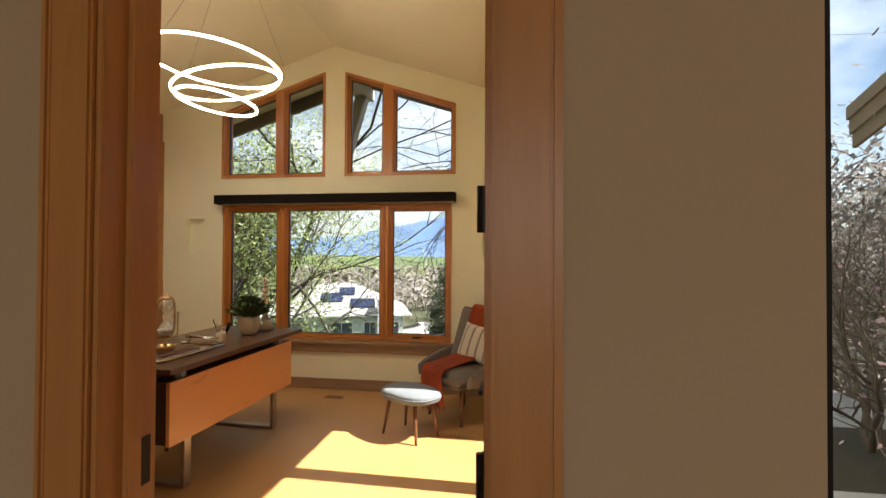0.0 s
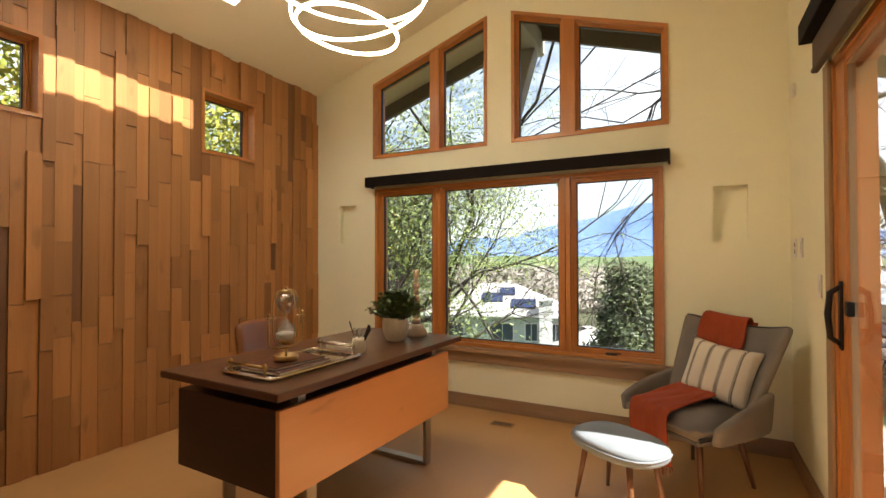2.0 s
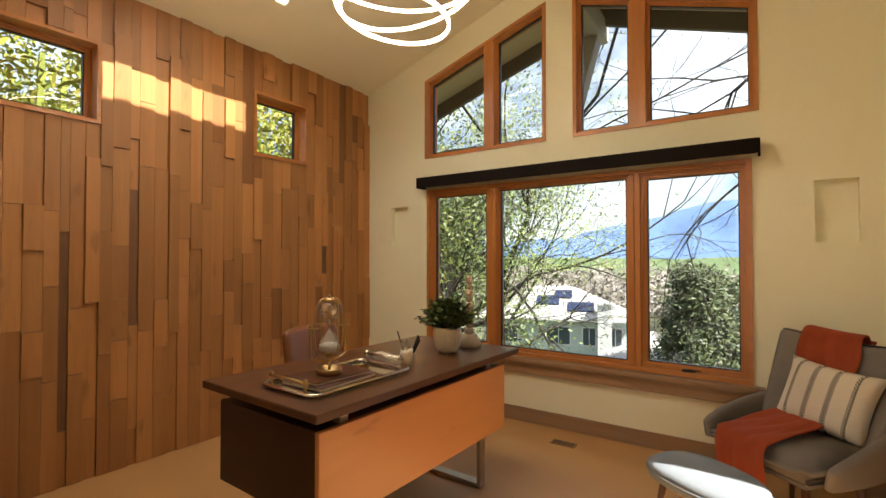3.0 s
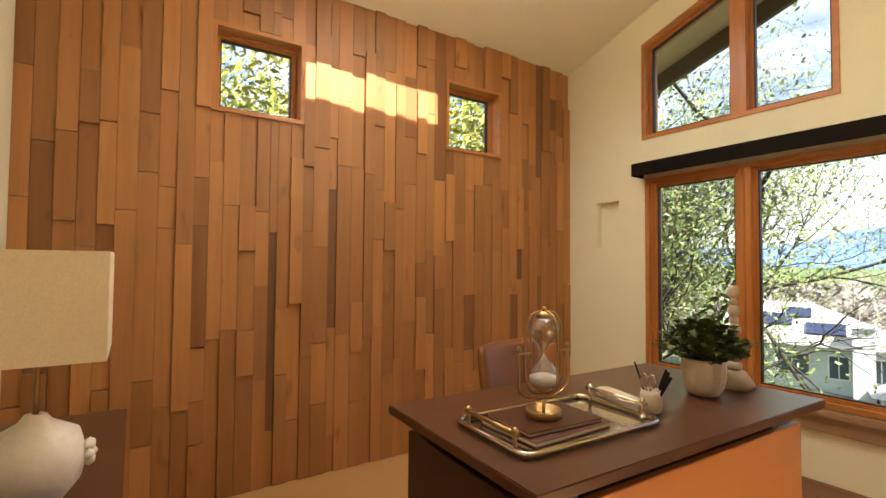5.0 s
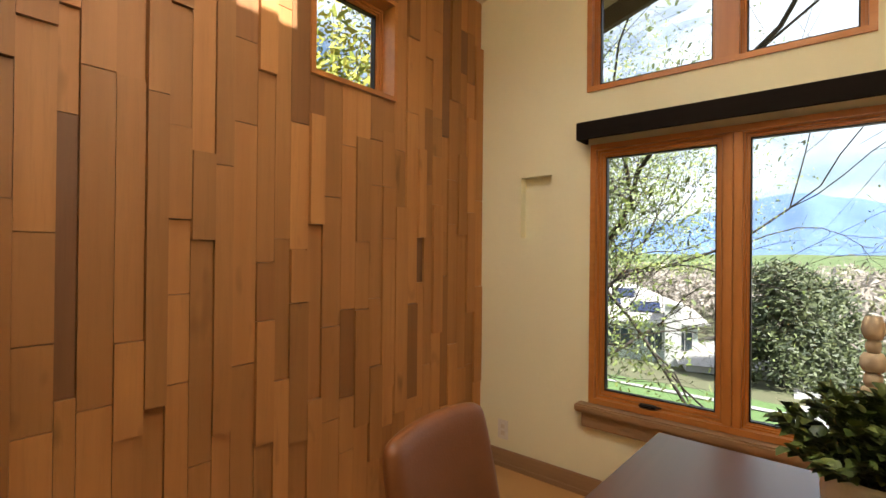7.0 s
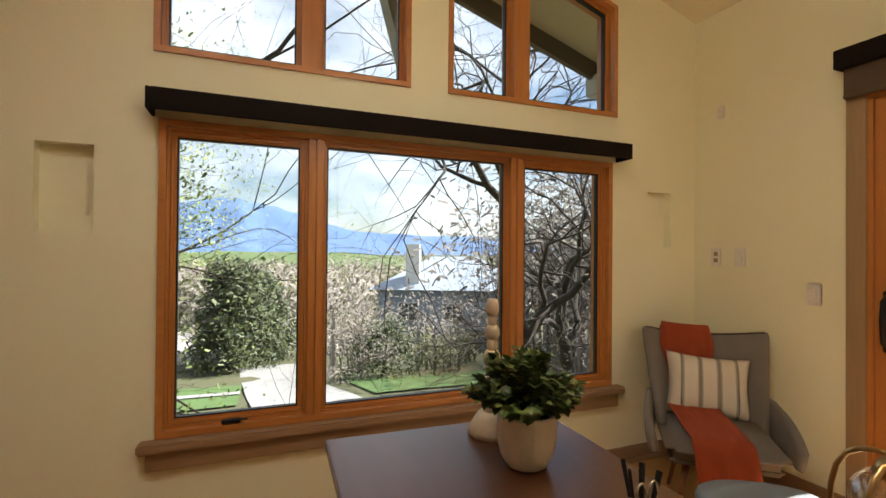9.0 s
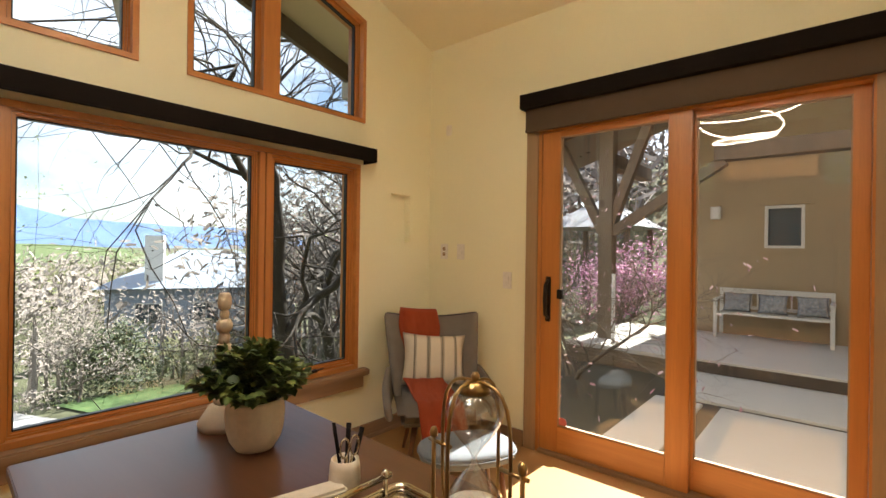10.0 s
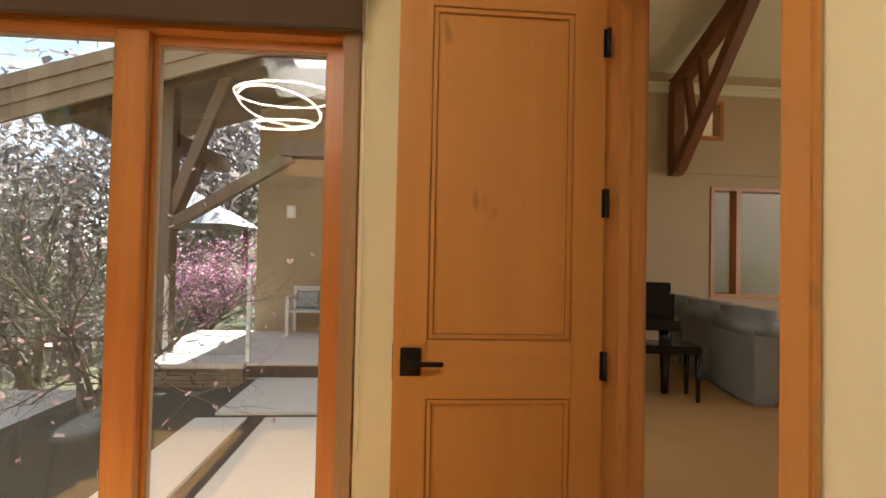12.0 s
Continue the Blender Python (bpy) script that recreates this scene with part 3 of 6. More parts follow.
for z in (0.88, 1.45, 2.02):
    bm = bmesh.new()
    rod(bm, (LX0 - 0.008, LY0 - 0.004, z - 0.05), (LX0 - 0.008, LY0 - 0.004, z + 0.05), 0.008)
    box(bm, LX0 - 0.003, LY0 - 0.01, z - 0.05, LX0 + 0.001, LY0 + 0.012, z + 0.05)
    part("hinge", bm, M_BRONZE, leaf, "black hinge")

# ---- hall and living room beyond the doorway ----
HX0, HX1, HY0 = 1.0, 8.8, -6.5
struct(bx("floor_hall", (HX0, HY0, -0.12, HX1 + 0.2, S0, -0.001), M_FLOOR), "smooth tan floor of the living room", "floor")
bm = bmesh.new()
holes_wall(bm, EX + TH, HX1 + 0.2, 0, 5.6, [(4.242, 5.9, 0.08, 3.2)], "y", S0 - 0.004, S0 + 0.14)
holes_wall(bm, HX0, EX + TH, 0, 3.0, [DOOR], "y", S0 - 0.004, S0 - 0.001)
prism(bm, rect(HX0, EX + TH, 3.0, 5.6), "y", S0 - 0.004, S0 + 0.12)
struct(part("wall_hall_north", bm, M_HALL), "plaster hall wall, dimmed in its colour, beside a tall window", "wall")
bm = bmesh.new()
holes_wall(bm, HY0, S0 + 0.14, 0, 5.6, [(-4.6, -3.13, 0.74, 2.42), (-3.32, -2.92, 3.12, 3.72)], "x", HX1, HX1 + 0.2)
struct(part("wall_living_east", bm, M_HALL), "plaster living room wall with windows, dimmed in its colour", "wall")
# unseen wall; its opening is added only to hold the fill lamp
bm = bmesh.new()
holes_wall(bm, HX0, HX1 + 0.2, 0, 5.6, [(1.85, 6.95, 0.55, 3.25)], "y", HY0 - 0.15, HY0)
struct(part("wall_living_south", bm, M_HALL), "unseen plaster wall with an opening added for the fill lamp", "wall")
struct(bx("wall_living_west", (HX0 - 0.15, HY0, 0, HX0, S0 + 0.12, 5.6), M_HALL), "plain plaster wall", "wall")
bm = bmesh.new()
prism(bm, [(HX0 - 0.15, 5.6), (4.6, 5.6), (HX1 + 0.2, 4.05), (HX1 + 0.2, 4.2), (4.6, 5.75), (HX0 - 0.15, 5.75)], "y", HY0 - 0.15, S0 + 0.14)
struct(part("ceiling_living", bm, M_CEIL), "sloping plaster ceiling of the living room", "ceiling")
bm = bmesh.new()
box(bm, HX1 - 0.06, HY0, 3.80, HX1, S0, 3.90, 0.01)
box(bm, HX1 - 0.09, HY0, 3.90, HX1, S0, 3.95, 0.008)
struct(part("trim_crown", bm, M_CEIL), "pale crown moulding", "trim")
struct(bx("trim_ledge", (HX1 - 0.05, HY0, 2.60, HX1, S0, 2.66), M_HALL, bevel=0.008), "plaster ledge along the wall", "trim")
for k, (y0, y1, z0, z1, div) in enumerate(((-4.6, -3.13, 0.74, 2.42, (-3.62, -3.54)), (-3.32, -2.92, 3.12, 3.72, None))):
    win = thing(f"window_{k + 6}", pose(0, 0, 0), "fir window of the living room", "window", kind="structure")
    o = rect(y0, y1, z0, z1)
    bm = bmesh.new()
    frame_poly(bm, o, inset(o, 0.06), "x", HX1 - 0.02, HX1 + 0.16)
    part("window_frame", bm, M_FIR_Z, win)
    if div:
        bx("mullion", (HX1 - 0.01, div[0], z0 + 0.06, HX1 + 0.14, div[1], z1 - 0.06), M_FIR_Z, win)
    bx("pane", (HX1 + 0.08, y0 + 0.05, z0 + 0.05, HX1 + 0.085, y1 - 0.05, z1 - 0.05), M_PANE, win).visible_shadow = False
win = thing("window_8", pose(0, 0, 0), "tall hall window with a dark metal frame", "window", kind="structure")
o = rect(4.242, 5.9, 0.08, 3.2)
bm = bmesh.new()
frame_poly(bm, o, inset(o, 0.012), "y", S0 + 0.002, S0 + 0.12)
part("window_frame", bm, M_BRONZE, win)
bx("pane", (4.252, S0 + 0.07, 0.09, 5.89, S0 + 0.075, 3.19), M_PANE, win).visible_shadow = False

# ---- fittings ----
M_DESK = wood("desk_walnut", (0.10, 0.038, 0.016), (0.07, 0.026, 0.011), "Y", 0.34, grain=14, coat=0.3)
M_DESK_SIDE = wood("desk_dark_body", (0.036, 0.010, 0.005), (0.026, 0.0075, 0.004), "X", 0.45, grain=14, coat=0.1)
M_DESK_FRONT = wood("desk_front_veneer", (0.63, 0.285, 0.10), (0.54, 0.23, 0.077), "Y", 0.36, knots=0.4, grain=6, coat=0.3, streak=0.88)
M_STEEL = plain("brushed_steel", (0.50, 0.44, 0.37), (0.44, 0.39, 0.33), 0.32, 10, 180, 0.05, metal=0.9)
M_LEATHER = plain("cognac_leather", (0.24, 0.085, 0.026), (0.19, 0.064, 0.019), 0.42, 9, 170, 0.25)
M_GREY = plain("grey_tweed", (0.20, 0.172, 0.14), (0.17, 0.147, 0.12), 0.9, 12, 320, 0.5, world_space=False)
M_OTTO = plain("blue_grey_linen", (0.20, 0.22, 0.235), (0.175, 0.195, 0.21), 0.9, 12, 320, 0.45, world_space=False)
M_RUST = plain("rust_wool", (0.33, 0.052, 0.012), (0.27, 0.04, 0.009), 0.95, 14, 260, 0.6, world_space=False)
M_LEGS = wood("walnut_legs", (0.17, 0.068, 0.026), (0.13, 0.05, 0.02), "Z", 0.38, grain=30, coat=0.3)
M_POT = plain("cream_ceramic", (0.70, 0.62, 0.50), (0.66, 0.58, 0.46), 0.4, 10, 60, 0.05)
M_SOIL = plain("potting_soil", (0.05, 0.033, 0.02), (0.035, 0.022, 0.013), 0.95, 30, 160, 0.8)
M_BRASS = plain("aged_brass", (0.50, 0.34, 0.15), (0.42, 0.28, 0.12), 0.28, 12, 90, 0.05, metal=1.0)
M_SILVER = plain("silver_plate", (0.70, 0.66, 0.58), (0.62, 0.58, 0.50), 0.12, 12, 90, 0.04, metal=1.0)
M_CLEAR = pane_glass("clear_glass", 0.22, (0.9, 0.91, 0.9))
M_SAND = plain("white_sand", (0.82, 0.78, 0.72), (0.76, 0.72, 0.66), 0.95, 30, 300, 0.4)
M_BOOK = plain("brown_book_cloth", (0.085, 0.032, 0.022), (0.065, 0.025, 0.018), 0.3, 10, 200, 0.2)
M_MAUVE = plain("mauve_book_cloth", (0.15, 0.065, 0.05), (0.12, 0.05, 0.04), 0.6, 10, 200, 0.2)
M_PAGES = plain("book_pages", (0.70, 0.62, 0.48), (0.62, 0.54, 0.41), 0.8, 40, 300, 0.3)
M_STONE = plain("carved_pale_stone", (0.55, 0.45, 0.32), (0.45, 0.36, 0.25), 0.75, 14, 70, 0.4)
M_SHADEW = plain("ivory_lampshade", (0.80, 0.70, 0.50), (0.77, 0.67, 0.47), 0.85, 6, 220, 0.2)
M_CRED = wood("credenza_wood", (0.105, 0.042, 0.018), (0.08, 0.032, 0.014), "X", 0.4, grain=14, coat=0.2)
M_SOFA = plain("grey_leather", (0.26, 0.25, 0.235), (0.22, 0.21, 0.20), 0.45, 6, 120, 0.2)
M_PIANO = plain("black_lacquer", (0.008, 0.007, 0.007), (0.006, 0.006, 0.006), 0.15, 8, 60, 0.02)
M_TRUSS = wood("truss_fir", (0.22, 0.075, 0.026), (0.16, 0.054, 0.019), "Z", 0.5, grain=14)


def leaf_mat(name, c1, c2, rough=0.5):
    m, nt, b = nodes_of(name)
    r = nt.nodes.new("ShaderNodeNewGeometry").outputs["Random Per Island"]
    nt.links.new(mixrgb(nt, r, c1, c2), b.inputs["Base Color"])
    setv(b, Roughness=rough)
    return m


M_LEAF = leaf_mat("plant_leaf", (0.04, 0.075, 0.014), (0.13, 0.17, 0.045), 0.45)


def soft(ob, levels=2, solid=0.0, offset=0.0):
    """Rounds a coarse mesh, after giving it thickness."""
    if solid:
        s = ob.modifiers.new("thick", "SOLIDIFY")
        s.thickness, s.offset = solid, offset
    if levels:
        s = ob.modifiers.new("round", "SUBSURF")
        s.levels = s.render_levels = levels
    for p in ob.data.polygons:
        p.use_smooth = True
    return ob


def sheet(bm, f, nu, nv):
    """A grid of quads through f(u, v), u and v from 0 to 1."""
    g = [[bm.verts.new(f(i / nu, j / nv)) for i in range(nu + 1)] for j in range(nv + 1)]
    for j in range(nv):
        for i in range(nu):
            bm.faces.new((g[j][i], g[j][i + 1], g[j + 1][i + 1], g[j + 1][i])).smooth = True


def cushion(bm, hx, hy, hz, n=14, pinch=0.10):
    """A plump cushion in the plane x, z (thickness along y), with pinched corners."""
    def f(s):
        def g(u, v):
            a, b = 2 * u - 1, 2 * v - 1
            k = max(0.0, (1 - a ** 4)) * max(0.0, (1 - b ** 4))
            ex = 1 - pinch * (1 - abs(b) ** 2) * abs(a) ** 3
            ez = 1 - pinch * (1 - abs(a) ** 2) * abs(b) ** 3
            return Vector((a * hx * ex, s * hy * k ** 0.6, b * hz * ez))
        return g
    sheet(bm, f(1), n, n)
    sheet(bm, f(-1), n, n)
    bmesh.ops.remove_doubles(bm, verts=bm.verts[:], dist=1e-5)
    bmesh.ops.recalc_face_normals(bm, faces=bm.faces[:])


# chandelier: three tilted rings hung from the ridge
ch = thing("ring_chandelier", pose(1.86, 2.445, 2.25), "glowing three-ring chandelier hung from the ridge", "chandelier")


def light_ring(name, c, r, tilt_x, tilt_y, w=0.0052, h=0.0075):
    m = pose(*c, tilt_x, tilt_y, 0)
    bm = bmesh.new()
    n = 72
    for k, (ri, ro, z0, z1) in enumerate(((r - w, r + w, -h, h * 0.5),)):
        rings = []
        for i in range(n):
            a = 2 * math.pi * i / n
            d = Vector((math.cos(a), math.sin(a), 0))
            rings.append([bm.verts.new(m @ (d * ri + Vector((0, 0, z0)))), bm.verts.new(m @ (d * ro + Vector((0, 0, z0)))),
                          bm.verts.new(m @ (d * ro + Vector((0, 0, z1)))), bm.verts.new(m @ (d * ri + Vector((0, 0, z1))))])
        for i in range(n):
            A, B = rings[i], rings[(i + 1) % n]
            for q in range(4):
                bm.faces.new((A[q], B[q], B[(q + 1) % 4], A[(q + 1) % 4])).smooth = True
    bmesh.ops.recalc_face_normals(bm, faces=bm.faces[:])
    part(name, bm, M_RING, ch)
    bm = bmesh.new()
    tube(bm, [m @ Vector((math.cos(a) * r, math.sin(a) * r, h * 0.5 + 0.003)) for a in [2 * math.pi * i / n for i in range(n)]], 0.0055, 6, closed=True)
    part("ring_channel", bm, M_RING_BODY, ch, "slim metal channel")


light_ring("light_ring", (-0.02, 0.0, 0.325), 0.405, -2, 4)
light_ring("light_ring", (0.05, 0.03, 0.20), 0.325, 6, -11)
light_ring("light_ring", (0.0, 0.0, 0.075), 0.24, -4, 6)
bm = bmesh.new()
for a in (0.5, 2.6, 4.7):
    rod(bm, (-0.02 + 0.42 * math.cos(a), 0.42 * math.sin(a), 0.36), (0.1, 0, 1.18), 0.0012, n=5)
part("cables", bm, M_RING_BODY, ch, "thin suspension cables")
bm = bmesh.new()
lathe(bm, [(0.0, 1.165), (0.07, 1.17), (0.075, 1.18), (0.075, 1.205), (0.0, 1.206)], 28, (0.1, 0, 0))
part("canopy", bm, M_RING_BODY, ch)


def wall_plate(name, label, m, kind):
    t = thing(name, m, label, "outlet" if kind != "switch" else "light switch")
    z_low = m.translation.z < 0.5
    bm = bmesh.new()
    box(bm, -0.036, -0.006, -0.058, 0.036, 0.0, 0.058, 0.003)
    part("plate", bm, M_WHITE, t)
    for dz in ((-0.02, 0.02) if kind == "outlet" else (0.0,)):
        bm = bmesh.new()
        if kind == "outlet":
            box(bm, -0.014, -0.008, dz - 0.013, 0.014, -0.005, dz + 0.013, 0.002)
            part("socket", bm, M_POT if z_low else M_TRIM_Z, t)
        else:
            box(bm, -0.016, -0.010, dz - 0.032, 0.016, -0.005, dz + 0.032, 0.002)
            part("rocker", bm, M_WHITE, t)
    return t


wall_plate("wall_outlet", "cream wall outlet above the armchair", pose(EX, 4.09, 1.29, 0, 0, -90), "outlet")
wall_plate("blank_plate", "cream blank cover plate", pose(EX, 3.93, 1.29, 0, 0, -90), "blank")
wall_plate("light_switch", "cream rocker switch beside the sliding door", pose(EX, 3.52, 1.10, 0, 0, -90), "switch")
wall_plate("wall_outlet", "cream wall outlet low beside the plank wall", pose(0.18, NY, 0.22, 0, 0, 0), "outlet")
bm = bmesh.new()
box(bm, EX - 0.022, 4.03, 2.17, EX, 4.075, 2.25, 0.006)
tagged(part("motion_sensor", bm, M_WHITE), "small white alarm sensor on the wall", "sensor")
vent = thing("floor_vent", pose(2.06, 3.98, 0), "brown slotted floor register", "floor vent")
bx("frame", (-0.085, -0.04, 0.0005, 0.085, 0.04, 0.006), M_TRIM_X, vent, bevel=0.002)
for i in range(7):
    bx("slot", (-0.069 + i * 0.0205, -0.028, 0.0062, -0.060 + i * 0.0205, 0.028, 0.0075), M_BRONZE, vent, "dark slot")
bm = bmesh.new()
bmesh.ops.create_circle(bm, cap_ends=True, radius=0.03, segments=20)
m_st = plain("pink_sticker", (0.55, 0.12, 0.10), (0.6, 0.2, 0.18), 0.5, 90, 200, 0.0)
tagged(part("warning_sticker", bm, m_st, m=pose(EX + 0.028, 3.115, 0.215, 0, -90, 0)), "small round red sticker on the glass door", "sticker")

# ---- desk ----
desk = thing("desk", pose(1.645, 2.615, 0, 0, 0, -2), "walnut executive desk with a floating top and steel legs", "desk")
bx("top", (-0.37, -0.70, 0.722, 0.37, 0.72, 0.752), M_DESK, desk, "dark walnut top", bevel=0.003)
bx("body", (-0.325, -0.645, 0.335, 0.305, 0.615, 0.668), M_DESK_SIDE, desk, bevel=0.002)
bx("modesty_panel", (0.305, -0.655, 0.33, 0.328, 0.625, 0.672), M_DESK_FRONT, desk, "reddish veneer front panel", bevel=0.002)
bx("apron", (-0.26, -0.57, 0.668, 0.20, 0.55, 0.722), M_DESK_SIDE, desk)
for y in (-0.52, 0.50):
    for x in (-0.24, 0.28):
        bx("spacer", (x - 0.02, y - 0.02, 0.667, x + 0.02, y + 0.02, 0.723), M_STEEL, desk, "steel spacer")
for y in (-0.40, 0.545):
    bm = bmesh.new()
    box(bm, -0.325, y - 0.03, 0.0, 0.235, y + 0.03, 0.022, 0.003)
    box(bm, -0.325, y - 0.03, 0.0225, -0.303, y + 0.03, 0.336, 0.003)
    box(bm, 0.213, y - 0.03, 0.0225, 0.235, y + 0.03, 0.336, 0.003)
    part("leg", bm, M_STEEL, desk, "U-shaped brushed steel leg")

# desk chair
dc = thing("desk_chair", pose(0.985, 2.80, -0.0, 0, 0, 4) @ Matrix.Scale(0.975, 4), "cognac leather desk chair behind the desk", "chair")


def chair_back(u, v):
    a = 2 * u - 1
    hw = 0.215 + 0.012 * math.sin(v * 3.0)
    return Vector((-0.03 - 0.10 * v + 0.035 * a * a, a * hw, 0.42 + 0.455 * v - 0.018 * abs(a) ** 4 * v))


bm = bmesh.new()
sheet(bm, chair_back, 10, 8)
soft(part("backrest", bm, M_LEATHER, dc), 1, 0.05)
bm = bmesh.new()
box(bm, -0.02, -0.225, 0.40, 0.42, 0.225, 0.48, 0.03)
soft(part("seat", bm, M_LEATHER, dc), 0)
for x, y in ((0.02, -0.19), (0.02, 0.19), (0.38, -0.19), (0.38, 0.19)):
    bm = bmesh.new()
    rod(bm, (x * 1.05, y * 1.05, 0), (x, y, 0.41), 0.014, 0.02)
    part("leg", bm, M_LEGS, dc)

# ---- armchair, throw, cushion, ottoman ----
ac = thing("armchair", pose(3.312, 3.675, 0, 0, 0, -41) @ Matrix.Scale(0.96, 4), "grey tweed wingback armchair on splayed walnut legs", "armchair")


def back_shell(u, v):
    a = 2 * u - 1
    hw = 0.262 + 0.082 * v ** 0.9
    wing = (0.17 - 0.07 * v) * abs(a) ** 2.8
    top = 0.03 * (1 - a * a) * -v + 0.015 * abs(a) ** 2.5 * v
    return Vector((a * hw, 0.215 + 0.215 * v - wing, 0.345 + 0.56 * v + top))


bm = bmesh.new()
sheet(bm, back_shell, 12, 10)
soft(part("backrest", bm, M_GREY, ac), 1, 0.055)
for s in (-1, 1):
    def arm(u, v, s=s):
        # from the wing down to the front, a low sloping arm
        y = 0.22 - 0.46 * u
        top = 0.575 - 0.10 * u - 0.05 * u ** 3
        x = s * (0.285 + 0.035 * math.sin(u * 2.4) + 0.02 * v)
        return Vector((x, y, 0.335 + (top - 0.335) * v))
    bm = bmesh.new()
    sheet(bm, arm, 8, 4)
    soft(part("arm", bm, M_GREY, ac), 1, 0.046)
bm = bmesh.new()
box(bm, -0.27, -0.30, 0.335, 0.27, 0.24, 0.44, 0.045)
soft(part("seat", bm, M_GREY, ac), 0)
bm = bmesh.new()
box(bm, -0.245, -0.255, 0.305, 0.245, 0.24, 0.345, 0.015)
part("seat_frame", bm, M_GREY, ac)
for x, y in ((-0.21, -0.20), (0.21, -0.20), (-0.20, 0.215), (0.20, 0.215)):
    bm = bmesh.new()
    rod(bm, (x, y, 0.0), (x * 0.72, y * 0.72, 0.32), 0.011, 0.02, 12)
    part("leg", bm, M_LEGS, ac, "tapered walnut leg")
bm = bmesh.new()
tube(bm, [back_shell(0.035 + 0.93 * i / 24, 0.985) + Vector((0, -0.026, 0.004)) for i in range(25)], 0.004, 6)
part("piping", bm, M_BRONZE, ac, "dark edge piping")

AC = ac.matrix_basis
th = thing("throw_blanket", AC, "rust wool throw draped over the armchair", "blanket")


def drape_back(u, v):
    a = -0.205 + 0.25 * u
    uu = (a / 0.30 + 1) / 2
    t = v * 1.25
    w = 0.006 * math.sin(u * 19 + v * 5) + 0.005 * math.sin(u * 41)
    if t < 0.25:
        p = back_shell(uu, 1 - t * 0.6) + Vector((0, 0.052, 0.012))
    elif t < 0.4:
        k = (t - 0.25) / 0.15
        ang = math.pi * k
        p = back_shell(uu, 1.0) + Vector((0, 0.045 * math.cos(ang), 0.03 + 0.014 * math.sin(ang)))
    else:
        p = back_shell(uu, 1 - (t - 0.4) * 0.66) + Vector((0, -0.042 - w, 0.01))
    p.x += 0.012 * math.sin(v * 9 + u * 3)
    return p


bm = bmesh.new()
sheet(bm, drape_back, 16, 26)
soft(part("back_fold", bm, M_RUST, th), 1, 0.012)


def drape_seat(u, v):
    w = 0.010 * math.sin(u * 16 + v * 4) + 0.006 * math.sin(u * 33 + 1.0)
    x = -0.19 + 0.27 * u + 0.05 * v
    if v < 0.62:
        k = v / 0.62
        return Vector((x - 0.03 * (1 - k), 0.14 - 0.46 * k, 0.458 + 0.010 * abs(math.sin(u * 9 + k * 4)) + abs(w) * 0.6 + 0.03 * (1 - k) ** 2))
    k = (v - 0.62) / 0.38
    return Vector((x + 0.02 * k, -0.325 - 0.02 * math.sin(min(1, k * 3) * 1.57) + w * k, 0.452 - 0.30 * k * (1 - 0.10 * u)))


bm = bmesh.new()
sheet(bm, drape_seat, 20, 30)
soft(part("seat_fold", bm, M_RUST, th), 1, 0.012)
bm = bmesh.new()
rs = random.Random(4)
for i in range(34):
    p = drape_seat(i / 33, 1.0)
    rod(bm, p, p + Vector((rs.uniform(-0.008, 0.008), rs.uniform(-0.008, 0.008), -rs.uniform(0.035, 0.055))), 0.0022, 0.0012, 4)
part("fringe", bm, M_RUST, th, "knotted fringe")


def pillow_mat():
    m, nt, b = nodes_of("striped_linen")
    co = nt.nodes.new("ShaderNodeTexCoord").outputs["Object"]
    sp = nt.nodes.new("ShaderNodeSeparateXYZ")
    nt.links.new(co, sp.inputs[0])

    def mth(op, a, bb):
        n = nt.nodes.new("ShaderNodeMath")
        n.operation = op
        for i, v in enumerate((a, bb)):
            if isinstance(v, (int, float)):
                n.inputs[i].default_value = v
            else:
                nt.links.new(v, n.inputs[i])
        return n.outputs[0]
    # three leaf-pattern stripes: slanting dashes mirrored on a stem
    cell = mth("SUBTRACT", mth("PINGPONG", mth("ADD", sp.outputs["X"], 0.048), 0.048), 0.0)
    slant = mth("ADD", mth("MULTIPLY", sp.outputs["Z"], 1.0), mth("MULTIPLY", cell, -1.1))
    dash = mth("GREATER_THAN", mth("SINE", mth("MULTIPLY", slant, 420.0), 0), -0.1)
    band = mth("LESS_THAN", cell, 0.0135)
    stem = mth("LESS_THAN", cell, 0.002)
    fac = mth("MULTIPLY", mth("MAXIMUM", mth("MULTIPLY", band, dash), stem), mth("LESS_THAN", mth("ABSOLUTE", sp.outputs["X"], 0), 0.15))
    v = coords(nt)
    fine = noise_node(nt, v, 260, 3)
    base = mixrgb(nt, ramp(nt, fine, 0.3, 0.7), (0.72, 0.64, 0.50), (0.60, 0.52, 0.40))
    nt.links.new(mixrgb(nt, fac, base, (0.10, 0.085, 0.06)), b.inputs["Base Color"])
    setv(b, Roughness=0.95)
    bump(nt, b, fine, 0.5, 0.004)
    return m


bm = bmesh.new()
cushion(bm, 0.225, 0.065, 0.178)
tagged(part("throw_pillow", bm, pillow_mat(), m=AC @ pose(0.0, 0.20, 0.602, -22, 4, 2)), "cream linen pillow with dark leaf stripes", "pillow")

ot = thing("ottoman", pose(2.975, 3.185, 0, 0, 0, -33) @ Matrix.Scale(0.90, 4), "blue-grey linen ottoman on walnut legs", "ottoman")
bm = bmesh.new()


